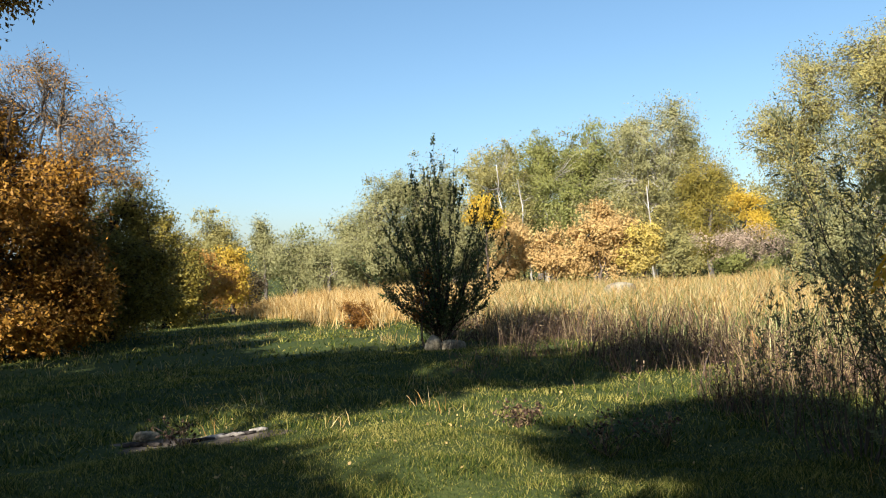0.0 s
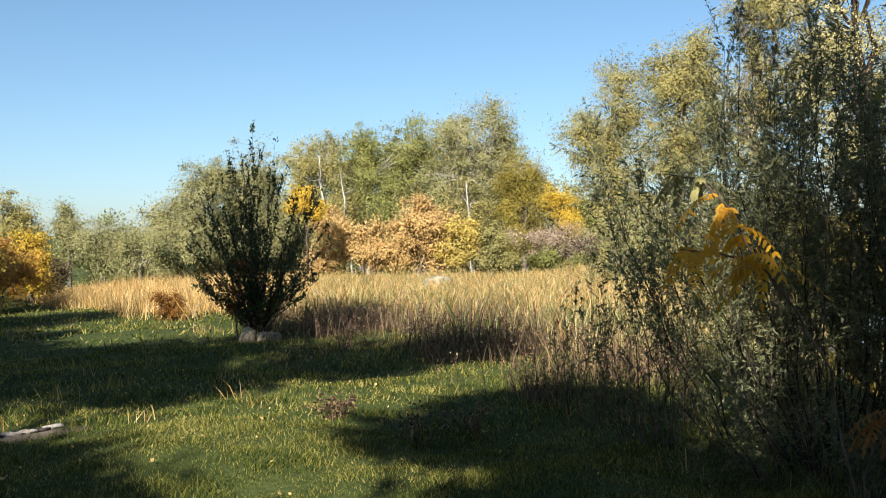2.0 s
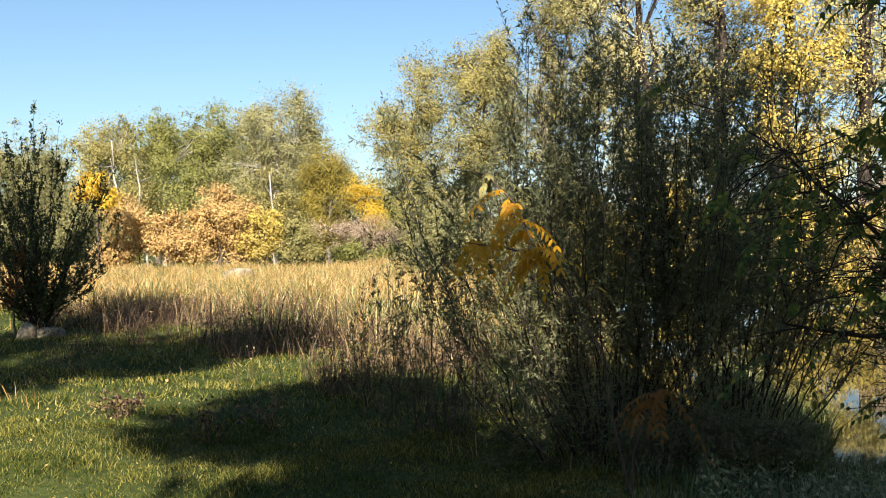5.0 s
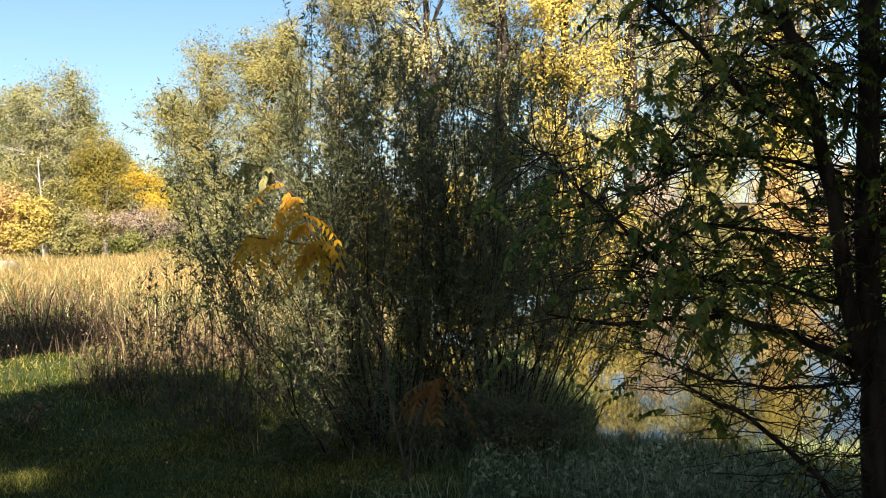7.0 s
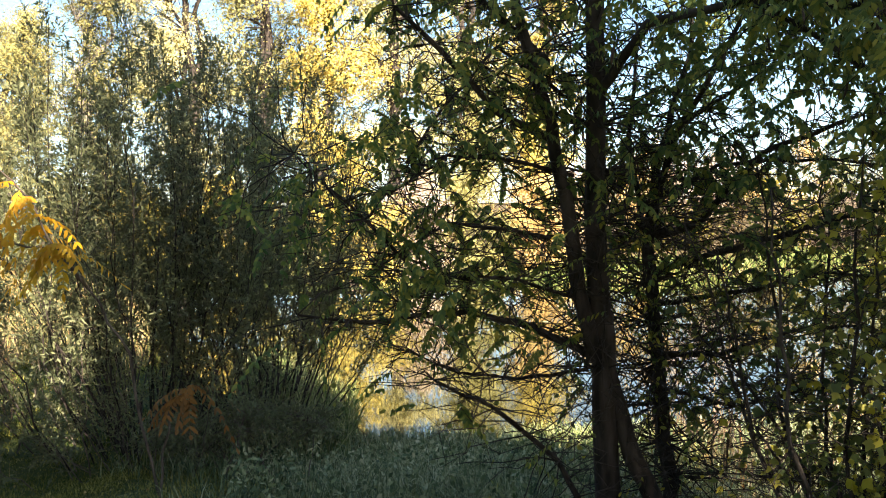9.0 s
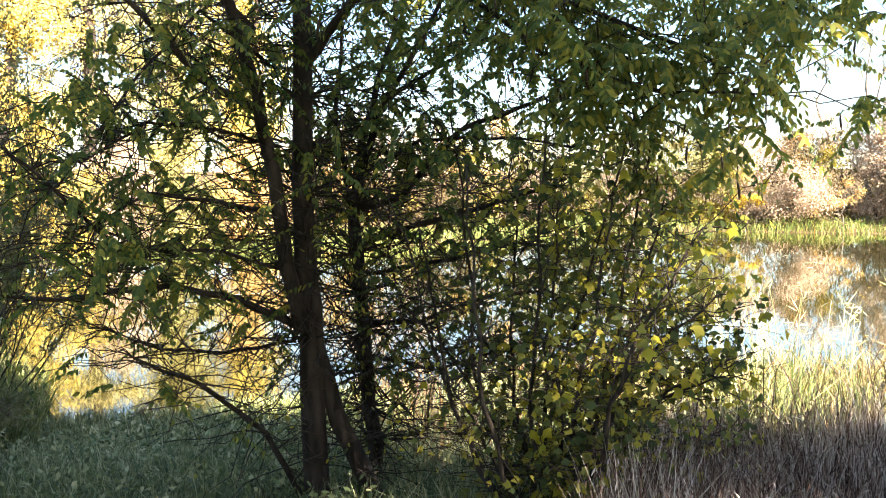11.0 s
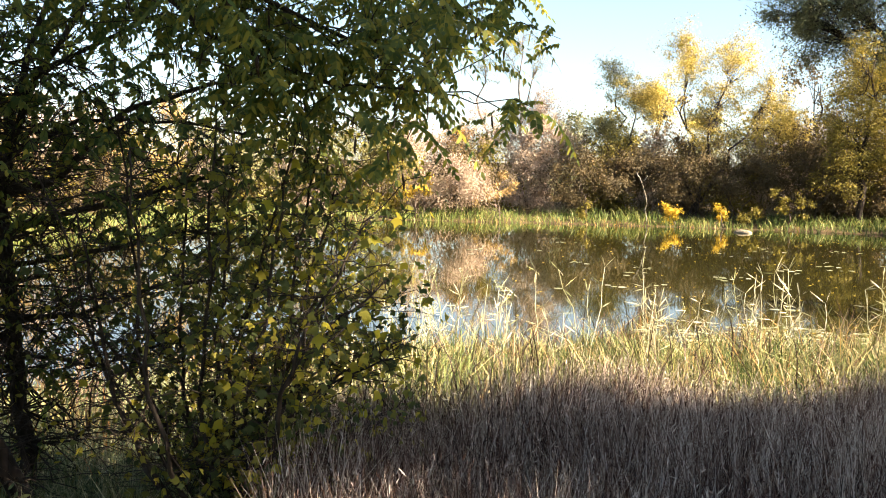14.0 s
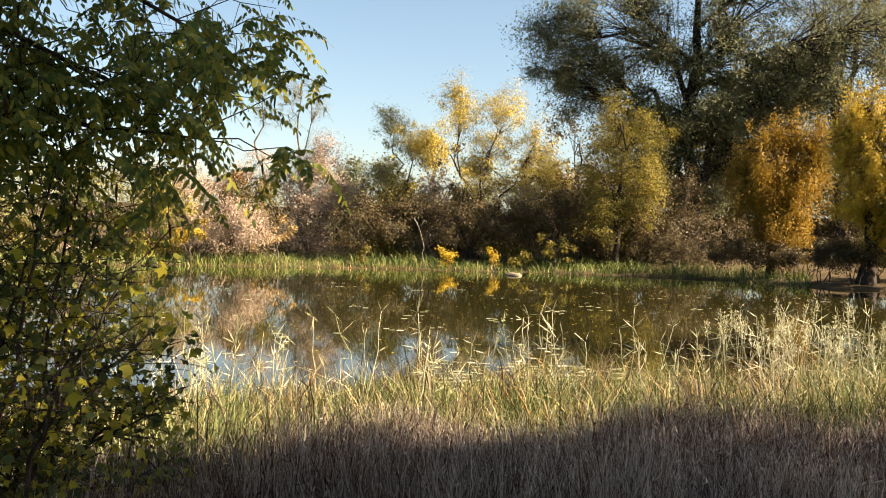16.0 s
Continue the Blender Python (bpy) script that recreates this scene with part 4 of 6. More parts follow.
# ---- the east shore ----
EAST = "trees and brush on the pond's east shore"
rows_e = [
    ("bush", "pinkish-tan bare brush on the far shore", 61, 48, [(61, 1.6, 2.4, 2.0), (63.4, 2.4, 2.2, 2.2)], L_TAN, 5),
    ("bush", "tan brush with thin twigs on the far shore", 66, 50, [(65.6, 2.6, 2.4, 2.4), (68.2, 2.0, 2.2, 2.2)], L_BRUSH, 5),
    ("bush", "orange-tan brush on the far shore", 70.5, 52, [(70.4, 2.2, 2.2, 2.2), (72.4, 3.0, 2.0, 2.2)], L_TAN, 5),
    ("bush", "pale green-grey brush on the far shore", 75, 54, [(74.6, 2.6, 2.2, 2.4), (77.2, 2.0, 2.2, 2.2)], L_GREY, 4),
    ("bush", "grey-green willow brush on the far shore", 80, 56, [(79.6, 1.8, 2.2, 2.4), (82.0, 2.6, 2.0, 2.2)], L_GREY, 4),
    ("bush", "grey-green willow brush beside the reeds", 84.4, 58, [(84.4, 2.4, 2.0, 2.0), (86.4, 1.4, 1.8, 1.6)], L_GREY, 4),
    ("bush", "bright yellow bush over the far reeds", 88.3, 55.5, [(88.4, -0.5, 0.9, 0.5), (87.4, -0.8, 0.7, 0.4, 0.5), (88.9, 0.1, 0.4, 0.4, 0.3)], L_GOLD, 4),
    ("bush", "bare grey tangle of twigs over the far reeds", 91.0, 56, [(90.8, 0.3, 1.3, 1.2), (91.6, -0.2, 1.0, 0.9)], L_BRUSH, 7),
    ("bush", "rounded yellow-tan bush over the far reeds", 93.3, 55.5, [(93.0, -0.5, 1.0, 0.6), (93.7, 0.1, 0.7, 0.6, 0.6), (92.2, -0.8, 0.6, 0.4, 0.4)], L_TAN, 4),
    ("bush", "rusty red bush behind the bare brush", 90.2, 62, [(90.4, 2.4, 1.2, 1.0)], L_ORANGE, 4),
    ("bush", "pinkish-brown brush on the bank", 92.6, 62, [(91.6, 2.9, 2.0, 1.7), (94.6, 3.3, 1.9, 1.9)], L_BRUSH, 7),
    ("bush", "tan brush with bare leaning branches on the bank", 96.4, 61, [(96.2, 4.2, 1.6, 1.7), (97.4, 2.6, 1.6, 1.8), (95.2, 1.2, 1.6, 1.2)], L_BRUSH, 7),
    ("willow_tree", "thin grey half-bare willow on the bank", 100.6, 63, [(100.2, 6.6, 1.3, 1.5, 0.6), (101.4, 5.0, 1.4, 1.6, 0.7), (99.8, 3.6, 1.5, 1.4, 0.8)], L_GREY, 7),
    ("willow_tree", "yellow willow with leaning dark trunks on the bank", 105.5, 59, [(104.6, 8.2, 1.6, 2.0), (107.0, 7.0, 1.8, 1.9), (109.4, 5.2, 1.8, 2.0), (103.0, 5.4, 1.6, 1.8), (106.4, 4.6, 2.0, 1.6), (110.2, 3.4, 1.4, 1.4)], L_WYELLOW, 4),
    # brush below the willows: its shade is mostly in the dark leaf colour
    ("bush", "dark shaded brush under the willows", 99.0, 58, [(98.4, 0.6, 1.6, 1.5), (100.6, 0.8, 1.6, 1.6)], L_SHADEBRUSH, 5),
    ("bush", "dark shaded brush under the willows", 103.0, 58, [(102.4, 0.8, 1.6, 1.6), (104.8, 0.6, 1.6, 1.6)], L_SHADEBRUSH, 5),
    ("bush", "dark red-brown brush under the willows", 107.5, 58, [(106.8, 0.6, 1.7, 1.6), (109.4, 0.6, 1.7, 1.7)], L_SHADEBRUSH, 5),
    ("bush", "dark red-brown thicket on the bank", 112.5, 58, [(111.6, 1.0, 1.8, 1.9), (114.2, 0.8, 1.7, 1.8), (116.6, 0.6, 1.5, 1.5)], L_SHADEBRUSH, 5),
    ("poplar_tree", "olive-brown young poplar on the bank", 114.5, 57, [(114.2, 6.8, 1.5, 2.2), (115.4, 4.0, 1.7, 2.2), (113.6, 3.0, 1.5, 1.8), (116.6, 6.6, 1.2, 2.0, 0.6), (114.9, 1.4, 1.6, 1.6, 0.8), (113.2, 0.8, 1.4, 1.3, 0.7), (116.4, 2.6, 1.3, 1.6, 0.7)], L_OLIVE, 3),
    ("bush", "small lemon-yellow bush at the far water's edge", 103.9, 55, [(103.9, -1.4, 0.3, 0.3), (104.2, -1.0, 0.2, 0.3, 0.6), (103.7, -0.8, 0.15, 0.25, 0.4)], L_GOLD, 2),
    ("bush", "small orange bush under the willows", 98.6, 55.5, [(98.6, -1.5, 0.25, 0.3, 0.7), (98.4, -1.2, 0.2, 0.3, 0.4), (98.8, -0.9, 0.12, 0.3, 0.25)], L_OLIVE, 2),
    ("bush", "small yellow bush under the willows", 106.8, 55, [(106.8, -1.5, 0.2, 0.3, 0.6), (107.0, -1.1, 0.15, 0.3, 0.4), (106.7, -0.7, 0.1, 0.2, 0.2)], L_GOLD, 2),
    ("bush", "small orange bush under the willows", 108.2, 55, [(108.2, -1.3, 0.4, 0.35), (108.8, -1.0, 0.3, 0.3, 0.6)], L_OLIVE, 2),
    ("bush", "yellow-orange bush below the poplar", 111.0, 55, [(110.8, -0.7, 0.9, 0.7), (110.2, 0.0, 0.6, 0.6, 0.5), (111.6, -0.4, 0.6, 0.6, 0.6)], L_OLIVE, 2),
]
for n, (nm, lab, bb, dd0, lob, lf, tw) in enumerate(rows_e):
    small = max(q[2] for q in lob) < 1.05
    if small and bb > 95:
        lob = [(q[0], q[1] - 0.4, *q[2:]) for q in lob]
    tree(nm, lab, bb, dd0, lob, lf, BARK_DARK if "tree" in nm else BARK_TWIG, 100 + n, 14 if small else 72 if bb > 83 else 42, 40 if small else 68, 0.25 if small else 0.65, (0.2, 0.12) if lf is not L_BRUSH else (0.2, 0.09), 0.17 if "tree" in nm else 0.06,
         category="tree" if "tree" in nm else "bush", stems=3 if nm != "poplar_tree" else 1, twigs=min(tw, 4), group=EAST, spread=2.5)
for n in range(26):
    rngu = np.random.default_rng(160 + n)
    bb = 60 + n * 2.35
    dd0 = 59.5 + rngu.uniform(-1, 3) - (8 if bb < 72 else 0)
    # the darkest of the three has the thicket's shade in its leaf colour
    lf, lab = [(L_BRUSH, "grey-brown brush of the shore thicket"), (L_SHADEBRUSH, "dark shaded brush of the shore thicket"), (L_OLIVE, "olive-brown brush of the shore thicket")][(n * 7) % 3 if bb < 110 else 1]
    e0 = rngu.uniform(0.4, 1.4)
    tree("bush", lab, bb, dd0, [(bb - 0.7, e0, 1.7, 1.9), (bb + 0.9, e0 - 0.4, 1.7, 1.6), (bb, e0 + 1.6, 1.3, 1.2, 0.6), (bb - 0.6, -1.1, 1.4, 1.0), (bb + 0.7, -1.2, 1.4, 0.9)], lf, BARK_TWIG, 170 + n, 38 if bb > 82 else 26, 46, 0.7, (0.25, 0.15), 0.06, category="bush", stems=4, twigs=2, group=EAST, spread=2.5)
# low brush with the bank's shade put into its leaf colour
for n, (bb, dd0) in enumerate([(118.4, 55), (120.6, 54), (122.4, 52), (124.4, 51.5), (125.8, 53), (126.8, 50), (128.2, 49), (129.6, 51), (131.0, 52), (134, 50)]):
    tree("bush", "low dark shaded brush on the bare bank", bb, dd0, [(bb - 0.5, -0.6, 1.0, 0.8), (bb + 0.6, -0.8, 1.0, 0.7)], L_SHADEBRUSH, BARK_TWIG, 870 + n, 40, 50, 0.4, (0.18, 0.1), 0.04, category="bush", stems=5, twigs=5, group=EAST, spread=2.5)
# added dark-coloured brush that fills the bright gap below the tree crowns
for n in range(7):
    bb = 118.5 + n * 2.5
    tree("bush", "dark thicket behind the east bank", bb, 76, [(bb - 0.6, 1.6, 1.7, 1.6), (bb + 0.8, 0.8, 1.7, 1.5), (bb, 3.0, 1.4, 1.2, 0.7)], L_SHADEBRUSH, BARK_TWIG, 890 + n, 40, 46, 0.9, (0.34, 0.2), 0.07, category="bush", stems=4, twigs=2, group=EAST, spread=3.0)
# out-of-view trees, added so that their shadow falls on the bank
for n, (bb, dd0) in enumerate([(133.4, 48), (137, 45), (142, 52), (147, 50)]):
    tree("poplar_tree", "unseen low olive tree added to shade the bank", bb, dd0, [(bb - 1.2, 2.6, 2.2, 2.0), (bb + 1.2, 3.2, 2.2, 2.2), (bb, 0.4, 2.2, 1.8)], L_OLIVE, BARK_DARK, 880 + n, 40, 60, 0.9, (0.36, 0.24), 0.2, group=EAST)
tree("bare_tree", "nearly leafless tree with fine spreading twigs", 94.4, 67, [(94.6, 8.8, 1.4, 1.2), (93.6, 7.6, 1.0, 1.2), (95.4, 8.0, 0.9, 1.0)], L_GREY, BARK_GREY, 140, 46, 12, 0.5, (0.16, 0.08), 0.13, twigs=6, group=EAST)
tree("bare_tree", "nearly leafless slim tree on the bank", 92.0, 68, [(92.0, 8.4, 0.8, 1.6), (92.4, 7.0, 0.9, 1.0)], L_GREY, BARK_GREY, 141, 40, 12, 0.4, (0.16, 0.08), 0.12, twigs=6, group=EAST)
tree("poplar_tree", "huge old dark green poplar on the far bank", 119.0, 64, [(110.6, 12.6, 2.6, 2.2), (114, 15.0, 3.2, 3.0), (118, 16.4, 3.4, 3.4), (122, 15.0, 3.4, 3.4), (126, 15.0, 3.2, 3.6), (116.4, 11.0, 3.0, 2.6), (120.6, 10.6, 2.8, 2.6), (124, 10.4, 2.8, 2.8), (113.0, 10.4, 2.6, 2.0), (118.2, 7.0, 2.4, 2.2), (121.4, 5.4, 1.8, 2.0), (115.6, 7.2, 2.2, 2.2), (121.0, 8.0, 2.2, 2.0), (117.2, 4.0, 1.8, 1.8), (119.6, 3.0, 1.5, 1.5, 0.7), (123.6, 7.4, 2.2, 2.2), (126.4, 8.8, 2.4, 2.4), (128.8, 11.4, 2.6, 2.8), (110.4, 9.6, 1.6, 1.6, 0.6)],
     L_POPLAR, BARK_DARK, 142, 116, 74, 1.15, (0.30, 0.18), 0.5, group=EAST, twigs=2, top=(119.2, 19))
for n in range(13):
    bb = 97.0 + n * 3.0
    rngu = np.random.default_rng(830 + n)
    e0 = rngu.uniform(1.6, 3.2) + (1.6 if bb > 109 else 0.0)
    tree("poplar_tree", "dark olive tree behind the east bank", bb, 82 + rngu.uniform(-4, 4), [(bb, e0 + 1.0, 1.9, 1.9), (bb + 0.9, e0 - 1.0, 2.0, 1.8), (bb - 0.8, e0 - 1.6, 2.0, 1.7), (bb + 0.3, -0.4, 1.9, 1.0)], [L_POPLAR, L_OLIVE, L_SHADEBRUSH][n % 3], BARK_DARK, 840 + n, 36, 36, 0.95, (0.46, 0.28), 0.22, group=EAST)
tree("poplar_tree", "olive-gold poplar beside the old poplar", 127, 74, [(126.2, 11.6, 2.2, 2.6), (128.4, 14.0, 2.4, 3.2), (130.6, 11.6, 2.4, 3.0), (133, 9, 2.6, 3.4), (127.4, 17.0, 2.4, 2.6), (130.4, 16.4, 2.6, 3.0), (125.4, 8.6, 2.0, 2.2)], L_OLIVE, BARK_DARK, 143, 150, 56, 0.6, (0.2, 0.13), 0.3, group=EAST)
tree("willow_tree", "weeping orange-gold willow over the bank", 123.6, 52.5, [(122.4, 5.2, 1.3, 1.5), (124.4, 6.4, 1.6, 1.3), (122.3, 3.0, 1.2, 1.6), (125.2, 3.4, 1.5, 2.0), (124.6, 1.8, 1.2, 1.0, 0.7), (126.2, 5.6, 1.2, 1.4, 0.8), (123.6, 4.4, 1.5, 1.8), (124.0, 3.0, 1.6, 1.6), (123.2, 0.8, 1.2, 1.3), (124.8, 0.4, 1.2, 1.2)], L_WGOLD, BARK_DARK, 144, 100, 70, 0.62, (0.21, 0.11), 0.2, droop=1.2, group=EAST, hang=1.15)
tree("willow_tree", "weeping golden-yellow willow with dark trunk", 128.8, 49.5, [(128.4, 7.0, 1.5, 1.8), (129.8, 6.6, 1.8, 2.2), (129.2, 3.8, 1.6, 2.0), (130.8, 3.6, 1.8, 2.6), (131.6, 7.0, 1.8, 2.4), (127.6, 5.6, 1.1, 1.6), (128.6, 2.6, 1.2, 1.4, 0.7), (129.6, 1.4, 1.4, 1.4)], L_GOLD, BARK_DARK, 145, 100, 70, 0.62, (0.21, 0.11), 0.32, droop=1.2, group=EAST, hang=1.15)

rng = np.random.default_rng(905)
dead = thing("dead_branch", spot(102.2, 54.5), "bare pale dead branch leaning at the far water's edge", "dead branch")
for pts, r0 in (([spot(102.5, 54.5), spot(102.4, 54.5, -0.6), spot(102.1, 54.4, 0.3), spot(101.8, 54.4, 0.9)], 0.03), ([spot(102.4, 54.5, -0.6), spot(102.9, 54.4, -0.2)], 0.02), ([spot(102.1, 54.4, 0.3), spot(102.5, 54.3, 0.7)], 0.018)):
    mm = Mass()
    for a, b in zip(pts[:-1], pts[1:]):
        tube(mm, bend(rng, a, b, 5, 0.05), np.linspace(r0, r0 * 0.6, 5), 5)
    part("branch", mm, BARK_PALE, dead)

# ---- the young tree in the meadow ----
shoot_bush("young_tree", "bushy young dark green tree with upright shoots in meadow", -0.3, 18.7, L_YOUNG, BARK_DARK, 201,
           [0, 2, 3, 5, 7, 8] + [8 + 0.82 * k for k in range(66)], ((0, 4, 8, 15, 25, 40, 52, 62), (4.2, 3.95, 3.6, 3.35, 3.0, 2.4, 1.5, 0.9)), 0.2, 15, 18, (0.062, 0.03), 0.014, 0.5, 0.06, 0.4, -0.02, "tree", side=0.42, head=0.5)
tree("sapling", "thin dry sapling with russet leaves beside the young tree", -1.5, 18.3, [(-1.6, -2.6, 0.7, 1.3), (-1.3, -0.8, 0.5, 0.9, 0.6)], L_RUSSET, BARK_TWIG, 202, 20, 14, 0.12, (0.07, 0.035), 0.02, twigs=4, category="sapling")

# ---- big willow bush by the bank ----
WILLOW = "willow bushes by the bank"
shoot_bush("willow_bush", "large many-stemmed willow bush with narrow grey-green leaves", 33.6, 9.3, L_WILLOW, BARK_DARK, 211,
           [0.42 * k for k in range(80)], ((0, 10, 22, 30, 40, 60), (4.3, 4.35, 3.8, 3.1, 2.2, 1.4)), 0.95, 28, 26, (0.068, 0.016), 0.011, 0.95, 0.28, 0.35, 0.07, group=WILLOW, side=0.7)
shoot_bush("willow_bush", "dense grey-green willow bush leaning over the bank", 40.2, 9.5, L_WILLOW, BARK_DARK, 214,
           [0.6 * k for k in range(56)], ((0, 10, 20, 34), (4.0, 3.8, 3.2, 2.2)), 0.6, 23, 22, (0.07, 0.017), 0.012, 0.9, 0.3, 0.35, 0.06, group=WILLOW, side=0.8)
shoot_bush("willow_bush", "low tangle of leafy twigs at the willow's foot", 33.4, 8.7, L_WILLOW, BARK_TWIG, 216,
           [1.5 * k for k in range(40)], ((0, 20, 60), (1.5, 1.35, 1.0)), 1.15, 12, 12, (0.06, 0.016), 0.007, 0.42, 0.1, 0.3, 0.05, group=WILLOW, side=0.9)
shoot_bush("willow_bush", "sparse twiggy willow shoots beside the big bush", 23.4, 9.4, L_WILLOW, BARK_TWIG, 212,
           [0.9 * k for k in range(26)], ((0, 8, 24), (2.2, 1.8, 1.2)), 0.75, 11, 6, (0.058, 0.017), 0.009, 0.34, 0.15, 0.7, 0.03, group=WILLOW)
shoot_bush("willow_bush", "thin leafy willow shoots at the reeds' edge", 19.6, 10.2, L_WILLOW, BARK_TWIG, 215,
           [1.2 * k for k in range(9)], ((0, 12), (1.9, 1.3)), 0.4, 9, 7, (0.06, 0.018), 0.008, 0.22, 0.2, 0.9, 0.02, group=WILLOW)
tree("willow_bush", "low dark undergrowth at the willow's foot", 39.5, 7.8, [(36, -12.4, 2.6, 1.2), (39.5, -11.8, 2.8, 1.6), (43, -12.0, 2.8, 1.5)], L_WILLOW, BARK_TWIG, 213, 40, 34, 0.13, (0.06, 0.018), 0.010, category="bush", stems=9, twigs=4, spread=3.0, shell=0.1, limb_lift=-0.03)


def branch_of(name, parent, rng, pts, r0, r1, bark, wander=0.012, sides=7):
    """A limb through a few places, with its own small bends."""
    p = []
    for a, b in zip(pts[:-1], pts[1:]):
        p.append(bend(rng, a, b, 5, wander)[:-1])
    p = np.concatenate(p + [np.asarray(pts[-1])[None]])
    m = Mass()
    tube(m, p, np.linspace(r0, r1, len(p)), sides)
    part(name, m, bark, parent)
    return p


def twig_spray(mass, rng, path, count, length, r=0.003, lift=0.1, first=0.25):
    """Side twigs along a limb; returns the places of their outer halves."""
    out = []
    n = len(path)
    for _ in range(count):
        k = rng.integers(int(n * first), n)
        a = path[k]
        d = unit(rng.normal(0, 1, 3) * [1, 1, 0.6] + [0, 0, lift])
        e = a + d * length * rng.uniform(0.4, 1.2)
        t = bend(rng, a, e, 5, 0.07)
        tube(mass, t, np.linspace(r, r * 0.4, 5), 4)
        out += [t[2], t[3], t[4]]
        f = t[3] + unit(rng.normal(0, 1, 3)) * length * 0.3
        tube(mass, np.array([t[3], f]), np.array([r * 0.5, r * 0.3]), 3)
        out.append(f)
    return np.array(out)


# ---- the locust on the bank ----
rng = np.random.default_rng(401)
D = 5.3
locust = thing("locust_tree", spot(61.6, D), "dark-stemmed black locust with feathered green leaves and pods", "tree")
stem = branch_of("trunk", locust, rng, [spot(61.5, D, -20.5), spot(61.2, D, -9), spot(60.7, D, 0), spot(60.8, D, 12), spot(61.4, D, 24)], 0.078, 0.045, BARK_DARK, 0.008, 10)
left = branch_of("trunk", locust, rng, [spot(60.6, D - 0.05, -8.5), spot(59.2, D - 0.1, 0), spot(58.2, D - 0.15, 6), spot(56.2, D - 0.2, 13), spot(55.5, D, 22)], 0.048, 0.025, BARK_DARK, 0.012, 8)
second = branch_of("trunk", locust, rng, [spot(65.8, D + 0.1, -20), spot(62.8, D + 0.05, -14), spot(61.4, D, -9)], 0.062, 0.05, BARK_DARK, 0.01, 8)
third = branch_of("trunk", locust, rng, [spot(65.4, D + 0.5, -19.5), spot(64.6, D + 0.45, -11), spot(63.8, D + 0.4, -1)], 0.052, 0.04, BARK_DARK, 0.012, 8)
limbs = [left, stem[8:]]
